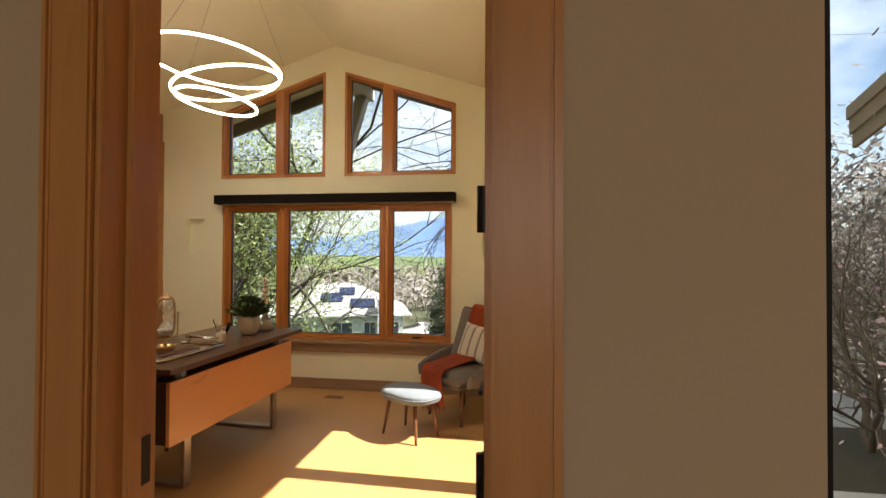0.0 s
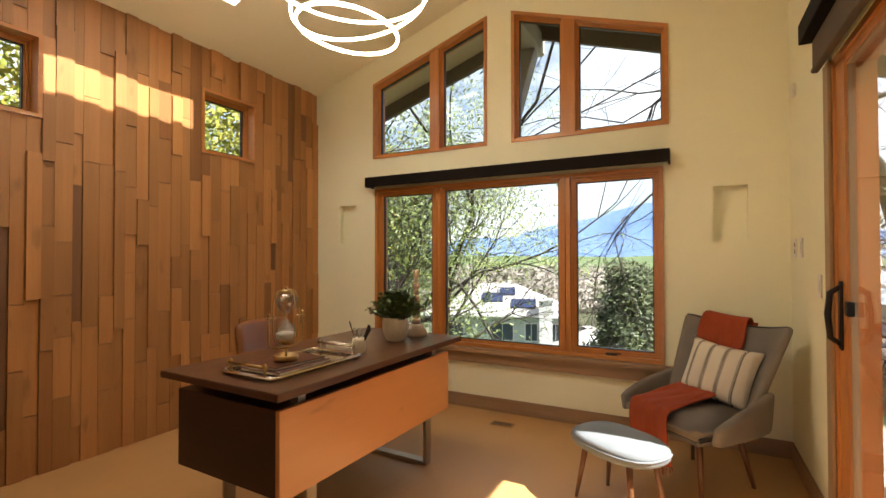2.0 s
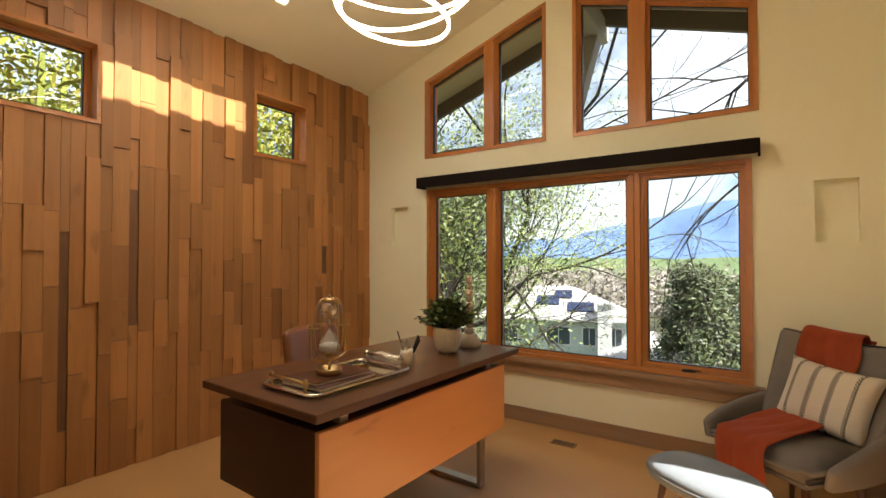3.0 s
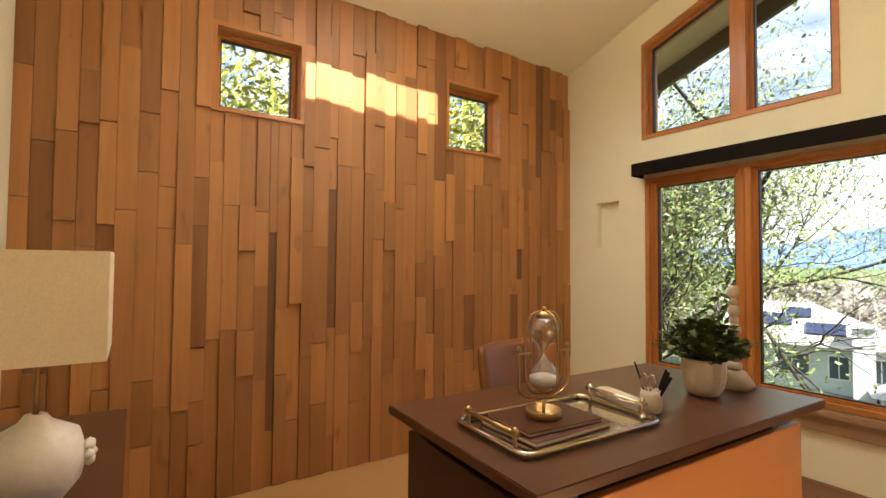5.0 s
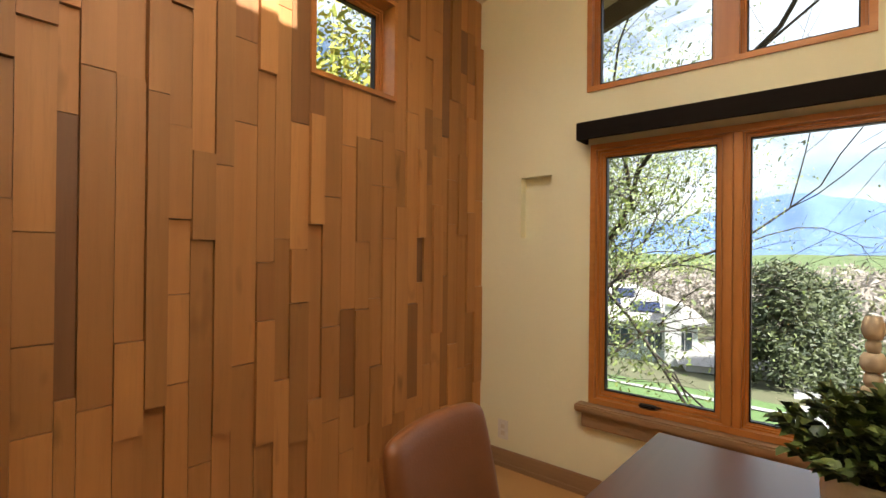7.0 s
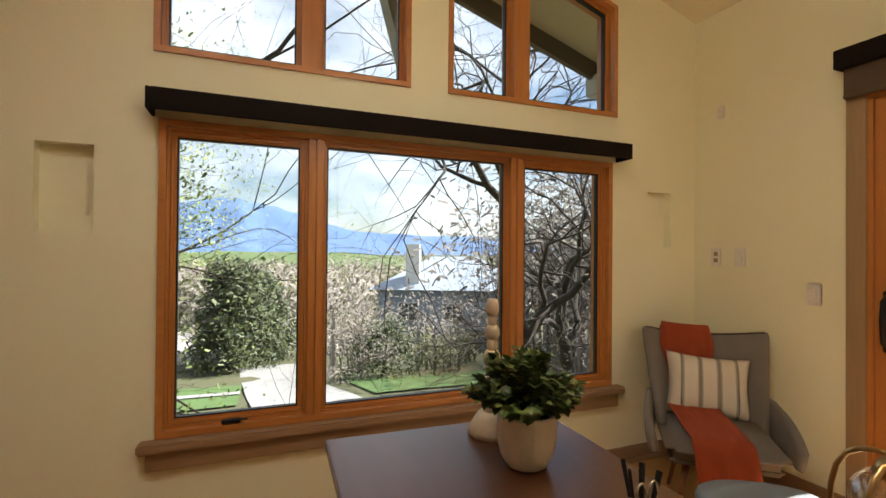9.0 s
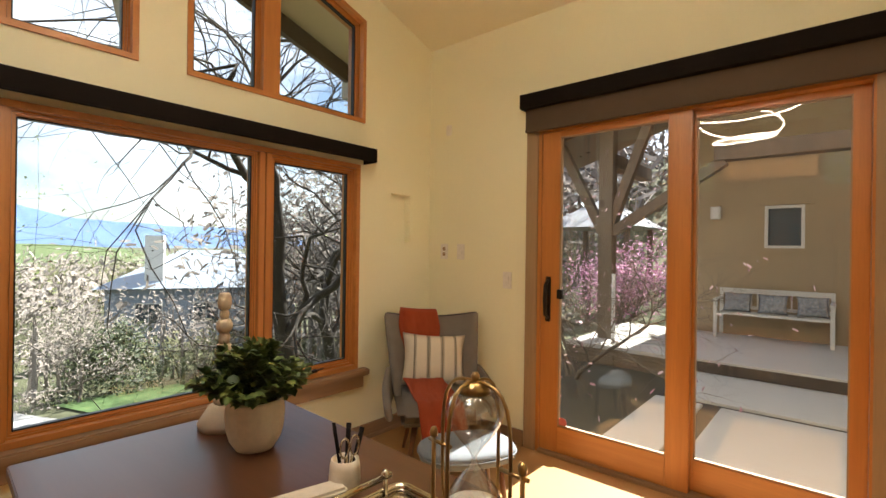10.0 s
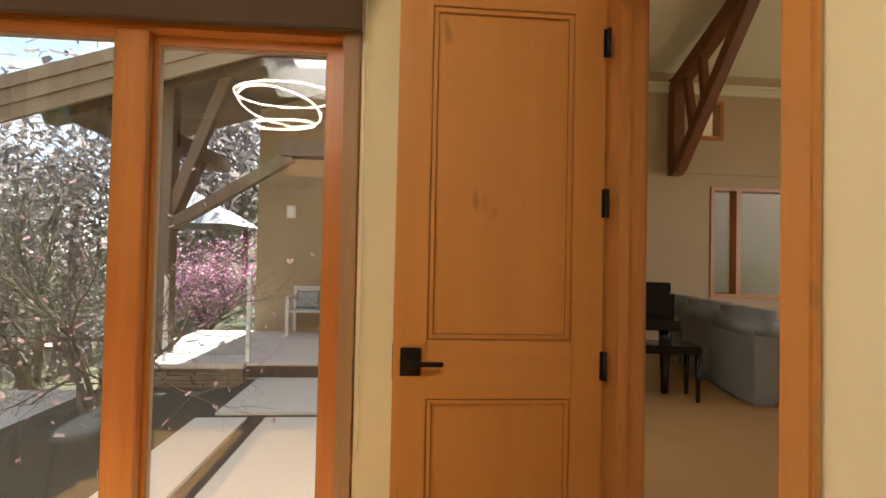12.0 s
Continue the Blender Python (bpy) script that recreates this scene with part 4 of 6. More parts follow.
def otto_ring(r, z, n=40):
    res = []
    for i in range(n):
        a = 2 * math.pi * i / n
        c, s = math.cos(a), math.sin(a)
        k = (abs(c) ** 2.6 + abs(s) ** 2.6) ** (-1 / 2.6)
        res.append(bm.verts.new((0.27 * r * k * c, 0.19 * r * k * s, 0.395 - (0.395 - z) * 0.78)))
    return res


prof = [(0.90, 0.285), (0.98, 0.295), (1.0, 0.315), (0.99, 0.335), (1.0, 0.345), (0.985, 0.365), (0.90, 0.382), (0.6, 0.392), (0.2, 0.395)]
rings = [otto_ring(r, z) for r, z in prof]
for A, B in zip(rings, rings[1:]):
    for i in range(40):
        bm.faces.new((A[i], A[(i + 1) % 40], B[(i + 1) % 40], B[i])).smooth = True
bm.faces.new(rings[0][::-1])
bm.faces.new(rings[-1])
part("seat", bm, M_OTTO, ot)
bm = bmesh.new()
pts = []
for i in range(48):
    a = 2 * math.pi * i / 48
    c, s = math.cos(a), math.sin(a)
    k = (abs(c) ** 2.6 + abs(s) ** 2.6) ** (-1 / 2.6)
    pts.append((0.271 * k * c, 0.191 * k * s, 0.350))
tube(bm, pts, 0.006, 6, closed=True)
part("piping", bm, M_OTTO, ot)
for x, y in ((-0.195, -0.13), (0.195, -0.13), (-0.195, 0.13), (0.195, 0.13)):
    bm = bmesh.new()
    rod(bm, (x, y, 0.0), (x * 0.75, y * 0.75, 0.312), 0.010, 0.018, 12)
    part("leg", bm, M_LEGS, ot, "tapered walnut leg")

# ---- things on the desk ----
DZ = 0.7525
tray = thing("serving_tray", pose(1.705, 2.275, DZ, 0, 0, -2), "silver serving tray with raised handles on the desk", "tray")
bx("plate", (-0.155, -0.265, 0.0, 0.155, 0.265, 0.006), M_SILVER, tray, bevel=0.002)
bm = bmesh.new()
cor = [(-0.155, -0.265), (0.155, -0.265), (0.155, 0.265), (-0.155, 0.265)]
pts = []
for (cx, cy), a0 in zip([(-0.13, -0.24), (0.13, -0.24), (0.13, 0.24), (-0.13, 0.24)], (180, 270, 0, 90)):
    for k in range(6):
        a = radians(a0 + 18 * k)
        pts.append((cx + 0.03 * math.cos(a), cy + 0.03 * math.sin(a), 0.014))
tube(bm, pts, 0.009, 8, closed=True)
part("rim", bm, M_SILVER, tray, "rounded polished rim")
for s in (-1, 1):
    bm = bmesh.new()
    rod(bm, (-0.12, s * 0.26, 0.052), (0.12, s * 0.26, 0.052), 0.007)
    for x in (-0.105, 0.105):
        rod(bm, (x, s * 0.26, 0.01), (x, s * 0.26, 0.056), 0.006)
        lathe(bm, [(0.0, 0.05), (0.009, 0.053), (0.010, 0.06), (0.006, 0.067), (0.0, 0.069)], 10, (x, s * 0.26, 0))
    part("handle", bm, M_BRASS if s < 0 else M_SILVER, tray)


def book(name, label, m, w, d, h, cover):
    b = thing(name, m, label, "book")
    bm = bmesh.new()
    box(bm, -w, -d, 0, w, d, 0.003, 0.001)
    box(bm, -w, -d, h - 0.003, w, d, h, 0.001)
    box(bm, -w, -d, 0.003, -w + 0.003, d, h - 0.003)
    part("cover", bm, cover, b)
    bx("page_block", (-w + 0.003, -d + 0.004, 0.003, w - 0.004, d - 0.004, h - 0.003), M_PAGES, b, "cream page block")
    return b


book("book", "mauve cloth book lying in the tray", pose(1.705, 2.22, DZ + 0.0065, 0, 0, 1), 0.115, 0.155, 0.016, M_MAUVE)
book("book", "dark brown book lying on another book", pose(1.70, 2.22, DZ + 0.0228, 0, 0, -4), 0.10, 0.14, 0.0135, M_BOOK)

# hourglass on its yoke stand
HZ = DZ + 0.0365
hg = thing("hourglass", pose(1.708, 2.21, HZ, 0, 0, 85) @ Matrix.Scale(1.07, 4), "brass swivel hourglass with white sand", "hourglass")
bm = bmesh.new()
lathe(bm, [(0.0, 0.0), (0.046, 0.0), (0.05, 0.004), (0.05, 0.02), (0.046, 0.024), (0.044, 0.008), (0.0, 0.007)], 32)
rod(bm, (0, 0, 0.006), (0, 0, 0.05), 0.005)
part("base", bm, M_BRASS, hg)
bm = bmesh.new()
pts = [(0, 0, 0.05)]
for k in range(13):
    a = radians(-90 + 90 * k / 12)
    pts.append((0.086 * math.cos(a), 0, 0.085 + 0.035 * math.sin(a)))
pts += [(0.086, 0, 0.12), (0.086, 0, 0.185)]
tube(bm, pts, 0.0035, 8)
tube(bm, [(-x, y, z) for x, y, z in pts], 0.0035, 8)
for s in (-1, 1):
    lathe(bm, [(0.0, 0.183), (0.006, 0.185), (0.007, 0.192), (0.004, 0.199), (0.0, 0.2)], 10, (s * 0.086, 0, 0))
    rod(bm, (s * 0.048, 0, 0.178), (s * 0.096, 0, 0.178), 0.003)
part("yoke", bm, M_BRASS, hg, "brass U-shaped yoke")
bm = bmesh.new()
z0, z1 = 0.065, 0.29


def cage_loop(half, turn):
    """One rounded upright loop of the cage, turned about the axis."""
    res = []
    for i in range(36):
        t = 2 * math.pi * i / 36
        c, q = math.cos(t), math.sin(t)
        k = (abs(c) ** 3.6 + abs(q) ** 3.6) ** (-1 / 3.6)
        u = half * k * c
        res.append((u * math.cos(turn), u * math.sin(turn), (z0 + z1) / 2 + (z1 - z0) / 2 * k * q))
    return res


tube(bm, cage_loop(0.066, 0.0), 0.0029, 8, closed=True)
tube(bm, cage_loop(0.056, math.pi / 2), 0.0029, 8, closed=True)
for zc, d in ((z0, 1), (z1, -1)):
    lathe(bm, [(0.0, zc), (0.014, zc), (0.02, zc + d * 0.006), (0.024, zc + d * 0.016), (0.0, zc + d * 0.017)], 20)
lathe(bm, [(0.0, z1), (0.004, z1), (0.007, z1 + 0.007), (0.004, z1 + 0.013), (0.0, z1 + 0.014)], 12)
part("cage", bm, M_BRASS, hg, "brass end caps and side bars")


def bulb_profile():
    """Two pear-shaped bulbs that meet in a narrow neck."""
    res = []
    h = (z1 - z0 - 0.03) / 2
    for i in range(41):
        t = -1 + 2 * i / 40
        k = abs(t)
        r = 0.0032 + 0.039 * math.sin(math.pi / 2 * min(1, k / 0.70)) ** 1.45
        if k > 0.70:
            r = 0.017 + 0.0252 * math.sqrt(max(0.0, 1 - ((k - 0.70) / 0.30) ** 2))
        res.append((r, (z0 + z1) / 2 + t * h))
    return res


bm = bmesh.new()
lathe(bm, bulb_profile(), 28)
bulb = part("bulb", bm, M_CLEAR, hg, "clear glass bulb")
bulb.visible_shadow = False
bm = bmesh.new()
pr = [(r * 0.94, z + 0.001) for r, z in bulb_profile() if z < z0 + 0.048]
lathe(bm, [(0.0, pr[0][1])] + pr + [(pr[-1][0] * 0.5, pr[-1][1] + 0.007), (0.0, pr[-1][1] + 0.009)], 24)
part("sand", bm, M_SAND, hg, "heap of white sand")

# pen cup
cup = thing("pen_cup", pose(1.785, 2.63, DZ), "small white cup of pens and scissors", "pen cup")
bm = bmesh.new()
lathe(bm, [(0.024, 0.0), (0.032, 0.006), (0.036, 0.03), (0.034, 0.06), (0.031, 0.075), (0.028, 0.075), (0.031, 0.05), (0.0, 0.01)], 28)
part("cup", bm, M_POT, cup)
for x, y, dx, dy, l, r in ((-0.012, 0.0, -0.035, -0.02, 0.085, 0.003), (0.01, 0.008, 0.03, 0.03, 0.06, 0.006), (0.016, -0.006, 0.045, 0.02, 0.05, 0.006), (0.0, 0.014, 0.015, 0.05, 0.06, 0.0045)):
    bm = bmesh.new()
    rod(bm, (x * 0.5, y * 0.5, 0.015), (x + dx, y + dy, 0.075 + l), r * 0.8, r, 8)
    part("pen", bm, M_BLACK, cup, "black pen")
bm = bmesh.new()
for s in (-1, 1):
    c = Vector((0.0 + s * 0.014, -0.016, 0.105))
    tube(bm, [c + Vector((0.012 * math.cos(a), 0, 0.022 * math.sin(a))) for a in [2 * math.pi * i / 20 for i in range(20)]], 0.0025, 6, closed=True)
    rod(bm, c + Vector((-s * 0.006, 0, -0.02)), (0, -0.008, 0.02), 0.003)
part("scissors", bm, M_SILVER, cup, "steel scissor handles")

bm = bmesh.new()
box(bm, -0.105, -0.028, 0.0, 0.105, 0.028, 0.034, 0.006)
cs = tagged(part("card_box", bm, M_POT, m=pose(1.665, 2.635, DZ, 0, 0, -14)), "long cream box lying on the desk", "box")

# plant
pl = thing("potted_plant", pose(1.765, 3.0, DZ) @ Matrix.Scale(0.84, 4), "bushy green plant in a ribbed cream pot", "potted plant")
bm = bmesh.new()
lathe(bm, [(0.050, 0.0), (0.060, 0.004), (0.078, 0.035), (0.088, 0.075), (0.091, 0.12), (0.088, 0.155), (0.084, 0.165), (0.079, 0.162), (0.080, 0.13), (0.0, 0.128)], 96,
      wobble=lambda a, z: 1 + (0.026 * max(0.0, math.sin(a * 16)) if 0.02 < z < 0.158 else 0))
part("pot", bm, M_POT, pl, "ribbed cream ceramic pot")
bm = bmesh.new()
lathe(bm, [(0.080, 0.14), (0.05, 0.147), (0.0, 0.15)], 24)
part("soil", bm, M_SOIL, pl)


def leaf_at(bm, p, d, up, l, w):
    """A cupped pointed leaf of six faces from p along d."""
    side = d.cross(up).normalized()
    nrm = side.cross(d).normalized()
    mid = [bm.verts.new(p + d * l * t - nrm * l * 0.22 * t * t) for t in (0.0, 0.35, 0.7, 1.0)]
    prof = (0.5, 0.42)
    le = [bm.verts.new(p + d * l * t + side * w * k + nrm * w * 0.22 - nrm * l * 0.22 * t * t) for t, k in zip((0.35, 0.7), prof)]
    ri = [bm.verts.new(p + d * l * t - side * w * k + nrm * w * 0.22 - nrm * l * 0.22 * t * t) for t, k in zip((0.35, 0.7), prof)]
    for f in ((mid[0], mid[1], le[0]), (mid[1], mid[2], le[1], le[0]), (mid[2], mid[3], le[1]), (mid[1], mid[0], ri[0]), (mid[2], mid[1], ri[0], ri[1]), (mid[3], mid[2], ri[1])):
        bm.faces.new(f).smooth = True


rs = random.Random(11)
bm, bs = bmesh.new(), bmesh.new()
for i in range(95):
    a, e = rs.uniform(0, 6.283), rs.uniform(0.28, 1.5)
    d = Vector((math.cos(a) * math.cos(e), math.sin(a) * math.cos(e), math.sin(e)))
    L = rs.uniform(0.12, 0.185)
    base = Vector((d.x * 0.03, d.y * 0.03, 0.14))
    tip = Vector((d.x * L * 1.08, d.y * L * 1.08, 0.16 + d.z * L * 0.98))
    rod(bs, base, tip, 0.003, 0.0015, 5)
    for k in range(22):
        t = rs.uniform(0.35, 1.05)
        p = base.lerp(tip, t)
        dd = (d * 0.7 + Vector((rs.uniform(-1, 1), rs.uniform(-1, 1), rs.uniform(-0.5, 0.8)))).normalized()
        leaf_at(bm, p, dd, Vector((0, 0, 1)) if abs(dd.z) < 0.9 else Vector((1, 0, 0)), rs.uniform(0.026, 0.04), rs.uniform(0.026, 0.038))
part("stems", bs, plain("plant_stem", (0.09, 0.10, 0.035), (0.07, 0.08, 0.03), 0.6), pl)
part("foliage", bm, M_LEAF, pl, "glossy green leaves")

# carved finial
fn = thing("stone_finial", pose(1.775, 3.215, DZ, 0, 0, 20), "pale carved stone finial on a square foot", "ornament")
bm = bmesh.new()
lathe(bm, [(0.07, 0.0), (0.072, 0.02), (0.05, 0.055), (0.04, 0.07), (0.0, 0.071)], 8)
part("foot", bm, M_STONE, fn)
for z, r, h in ((0.07, 0.038, 0.035), (0.105, 0.026, 0.03), (0.135, 0.04, 0.045), (0.18, 0.028, 0.03), (0.21, 0.034, 0.045), (0.255, 0.022, 0.035), (0.29, 0.03, 0.04), (0.33, 0.018, 0.03), (0.36, 0.026, 0.05)):
    bm = bmesh.new()
    r *= 0.8
    lathe(bm, [(0.0, z), (r * 0.75, z), (r, z + h * 0.3), (r * 0.97, z + h * 0.7), (r * 0.7, z + h), (0.0, z + h)], 7)
    part("stone", bm, M_STONE, fn)

# ---- credenza and lamps on the south wall ----
cr = thing("credenza", pose(1.46, 0.93, 0), "dark walnut credenza against the wall", "credenza")
bx("top", (-0.84, -0.19, 0.675, 0.84, 0.245, 0.70), M_CRED, cr, bevel=0.003)
bx("body", (-0.82, -0.18, 0.12, 0.82, 0.205, 0.675), M_CRED, cr, bevel=0.002)
for i in range(3):
    d = bx("door", (-0.81 + i * 0.542, 0.205, 0.135, -0.81 + i * 0.542 + 0.534, 0.223, 0.665), M_CRED, cr, bevel=0.002)
    bx("handle", (-0.81 + i * 0.542 + 0.48, 0.223, 0.36, -0.81 + i * 0.542 + 0.49, 0.238, 0.46), M_BRONZE, d, "dark bar handle", bevel=0.002)
for x in (-0.77, 0.77):
    for y in (-0.14, 0.14):
        bx("leg", (x - 0.02, y - 0.02, 0, x + 0.02, y + 0.02, 0.121), M_CRED, cr)


def table_lamp(m):
    t = thing("table_lamp", m, "white ceramic table lamp with a square ivory shade", "table lamp", "lamps on the credenza")
    bm = bmesh.new()
    lathe(bm, [(0.05, 0.0), (0.055, 0.01), (0.085, 0.05), (0.095, 0.10), (0.08, 0.155), (0.03, 0.185), (0.02, 0.20), (0.0, 0.2)], 32)
    part("base", bm, M_WHITE, t)
    bm = bmesh.new()
    for k in range(6):
        a = 2 * math.pi * k / 6
        lathe(bm, [(0.0, -0.012), (0.010, -0.006), (0.012, 0.0), (0.010, 0.006), (0.0, 0.012)], 8, (0.02 * math.cos(a), 0.098, 0.10 + 0.02 * math.sin(a)))
    lathe(bm, [(0.0, -0.012), (0.010, -0.006), (0.012, 0.0), (0.010, 0.006), (0.0, 0.012)], 8, (0, 0.102, 0.10))
    part("flower", bm, M_WHITE, t, "raised ceramic flower")
    bm = bmesh.new()
    rod(bm, (0, 0, 0.19), (0, 0, 0.54), 0.006)
    for a in (0, 1.571, 3.142, 4.712):
        rod(bm, (0, 0, 0.535), (0.128 * math.cos(a), 0.128 * math.sin(a), 0.535), 0.002, n=5)
    part("stem", bm, M_BRASS, t)
    bm = bmesh.new()
    o = [(-0.13, -0.13), (0.13, -0.13), (0.13, 0.13), (-0.13, 0.13)]
    i = inset(o, 0.004)
    frame_poly(bm, o, i, "z", 0.325, 0.56)
    part("shade", bm, M_SHADEW, t, "square ivory cloth shade")
    return t


lamp_a = table_lamp(pose(2.08, 0.86, 0.70))
copy_thing(lamp_a, pose(1.35, 1.01, 0.70))

# ---- living room things seen through the doorway ----
sofa = thing("sectional_sofa", pose(7.08, -1.97, 0, 0, 0, -10), "grey leather sectional sofa seen from behind", "sofa")
for i in range(3):
    x0 = -1.15 + i * 0.77
    bm = bmesh.new()
    box(bm, x0, -0.10, 0.0, x0 + 0.755, 0.16, 0.66, 0.04)
    part("back", bm, M_SOFA, sofa)
    bm = bmesh.new()
    box(bm, x0 + 0.01, -0.16, 0.55, x0 + 0.745, 0.18, 0.84, 0.07)
    soft(part("head_cushion", bm, M_SOFA, sofa), 0)
    bm = bmesh.new()
    box(bm, x0 + 0.005, -0.85, 0.10, x0 + 0.75, -0.105, 0.45, 0.05)
    part("seat", bm, M_SOFA, sofa)

pn = thing("piano", pose(6.95, -0.93, 0, 0, 0, -12), "black lacquered grand piano with its keyboard lid open", "piano")
prism_pts = [(-0.45, -0.35), (0.75, -0.35), (0.78, 0.2), (0.5, 0.75), (0.0, 1.0), (-0.45, 1.0)]
bm = bmesh.new()
prism(bm, [(u, v) for u, v in prism_pts], "z", 0.66, 0.95)
part("case", bm, M_PIANO, pn)
bm = bmesh.new()
box(bm, -0.70, -0.33, 0.62, -0.452, 0.98, 0.72, 0.01)
part("keybed", bm, M_PIANO, pn)
bm = bmesh.new()
box(bm, -0.50, -0.30, 0.952, -0.44, 0.95, 1.06, 0.01)
part("music_stand", bm, M_PIANO, pn)
for x, y in ((-0.5, -0.25), (-0.5, 0.9), (0.6, 0.1)):
    bm = bmesh.new()
    lathe(bm, [(0.03, 0.0), (0.04, 0.06), (0.035, 0.1), (0.055, 0.5), (0.06, 0.66), (0.0, 0.661)], 16, (x, y, 0))
    part("leg", bm, M_PIANO, pn)
bn = thing("piano_bench", pose(6.30, -1.02, 0, 0, 0, -12), "black lacquered piano bench with turned legs", "bench")
bx("seat", (-0.17, -0.26, 0.42, 0.17, 0.40, 0.50), M_PIANO, bn, bevel=0.015)
for x in (-0.14, 0.14):
    for y in (-0.23, 0.37):
        bm = bmesh.new()
        rod(bm, (x, y, 0), (x, y, 0.42), 0.018, 0.028)
        part("leg", bm, M_PIANO, bn)

tr = thing("roof_truss", pose(0, -2.52, 0), "dark fir roof truss against the living room wall", "truss", kind="structure")


def beam(name, p, q, w, parent, mat, label=""):
    """A squared timber from p to q."""
    p, q = Vector(p), Vector(q)
    d = q - p
    bm = bmesh.new()
    box(bm, -w / 2, -w / 2, 0, w / 2, w / 2, d.length, 0.008)
    return part(name, bm, mat, parent, label, Matrix.Translation(p) @ d.to_track_quat("Z", "Y").to_matrix().to_4x4())


beam("post", (8.70, 0, 2.55), (8.70, 0, 4.0), 0.17, tr, M_TRUSS)
beam("rafter", (8.75, 0, 3.85), (6.2, 0, 4.95), 0.19, tr, M_TRUSS)
beam("brace", (8.62, 0, 2.62), (6.9, 0, 4.70), 0.15, tr, M_TRUSS)
beam("strut", (8.25, 0, 3.05), (8.45, 0, 3.95), 0.10, tr, M_TRUSS)
beam("strut", (8.0, 0, 3.35), (8.1, 0, 4.1), 0.10, tr, M_TRUSS)

# ---- outdoors ----
M_GRASS = plain("meadow_grass", (0.075, 0.085, 0.035), (0.12, 0.105, 0.06), 0.95, 0.12, 5, 0.4)
M_LAWN = plain("lawn", (0.075, 0.135, 0.035), (0.095, 0.16, 0.045), 0.95, 0.8, 14, 0.4)
M_ROAD = plain("pale_concrete_drive", (0.33, 0.32, 0.31), (0.28, 0.27, 0.26), 0.9, 0.5, 20, 0.2)
M_SLAB = plain("patio_concrete", (0.52, 0.50, 0.46), (0.47, 0.45, 0.41), 0.85, 0.9, 40, 0.15)
M_GRAVEL = plain("dark_joint_gravel", (0.06, 0.05, 0.04), (0.04, 0.034, 0.028), 0.95, 12, 90, 0.8)
M_EARTH = plain("planting_bed", (0.075, 0.065, 0.04), (0.05, 0.045, 0.026), 0.95, 3, 50, 0.8)
M_STUCCO = plain("tan_stucco", (0.36, 0.275, 0.175), (0.33, 0.25, 0.16), 0.9, 1.2, 60, 0.35)
M_TIMBER = wood("grey_brown_timber", (0.15, 0.105, 0.07), (0.11, 0.078, 0.052), "Z", 0.7, grain=14)
M_SOFFIT = plain("tan_soffit", (0.62, 0.48, 0.32), (0.58, 0.45, 0.30), 0.8, 2, 30, 0.15)
M_FASCIA = plain("brown_fascia", (0.10, 0.07, 0.048), (0.08, 0.057, 0.04), 0.7, 4, 40, 0.15)
M_BRACKET = plain("pale_bracket_paint", (0.50, 0.47, 0.42), (0.45, 0.42, 0.38), 0.7, 4, 40, 0.15)
M_LEDGE = plain("ledge_stone", (0.16, 0.12, 0.085), (0.26, 0.22, 0.17), 0.9, 5, 40, 0.6)
M_BARK = plain("oak_bark", (0.055, 0.043, 0.034), (0.035, 0.028, 0.022), 0.95, 6, 40, 0.8)
M_BARK_L = plain("pale_bark", (0.16, 0.13, 0.10), (0.11, 0.09, 0.07), 0.95, 6, 40, 0.8)
M_LEAF_SPRING = leaf_mat("spring_leaf", (0.13, 0.17, 0.035), (0.27, 0.32, 0.09), 0.6)
M_LEAF_DARK = leaf_mat("evergreen_leaf", (0.018, 0.03, 0.011), (0.10, 0.12, 0.038), 0.6)
M_LEAF_OAK = leaf_mat("oak_leaf", (0.045, 0.07, 0.016), (0.20, 0.25, 0.06), 0.55)
M_MAGENTA = leaf_mat("magenta_petal", (0.42, 0.10, 0.26), (0.62, 0.36, 0.48), 0.7)
M_LEAF_BAMBOO = leaf_mat("bamboo_leaf", (0.16, 0.20, 0.02), (0.42, 0.36, 0.05), 0.6)
M_LEAF_GREY = leaf_mat("bare_twig_haze", (0.20, 0.165, 0.14), (0.38, 0.33, 0.29), 0.9)
M_TWIG = leaf_mat("dark_bare_twigs", (0.10, 0.082, 0.068), (0.23, 0.195, 0.17), 0.9)
M_LEAF_BRIGHT = leaf_mat("young_leaf", (0.20, 0.26, 0.05), (0.40, 0.45, 0.13), 0.6)
# rake boards in a darker tan than the stucco
M_RAKE = plain("dark_tan_rake_board", (0.21, 0.155, 0.10), (0.18, 0.13, 0.085), 0.8, 3, 40, 0.2)
M_LEAF_WOOD = leaf_mat("mixed_wood_leaf", (0.09, 0.09, 0.045), (0.19, 0.185, 0.095), 0.9)
M_BLOSSOM = leaf_mat("magnolia_petal", (0.34, 0.15, 0.20), (0.55, 0.42, 0.42), 0.7)
# the blue of distant haze is mixed into this base colour
M_MOUNT = plain("haze_blue_mountain", (0.085, 0.15, 0.30), (0.11, 0.18, 0.33), 1.0, 0.002, 0.02, 0.0)
M_HOUSE = plain("mint_siding", (0.50, 0.58, 0.54), (0.46, 0.54, 0.50), 0.8, 0.6, 8, 0.1)
M_ROOF = plain("pale_shingles", (0.44, 0.41, 0.39), (0.39, 0.36, 0.34), 0.9, 0.8, 12, 0.3)
M_SOLAR = plain("solar_cells", (0.012, 0.02, 0.06), (0.016, 0.026, 0.075), 0.25, 2, 12, 0.0)
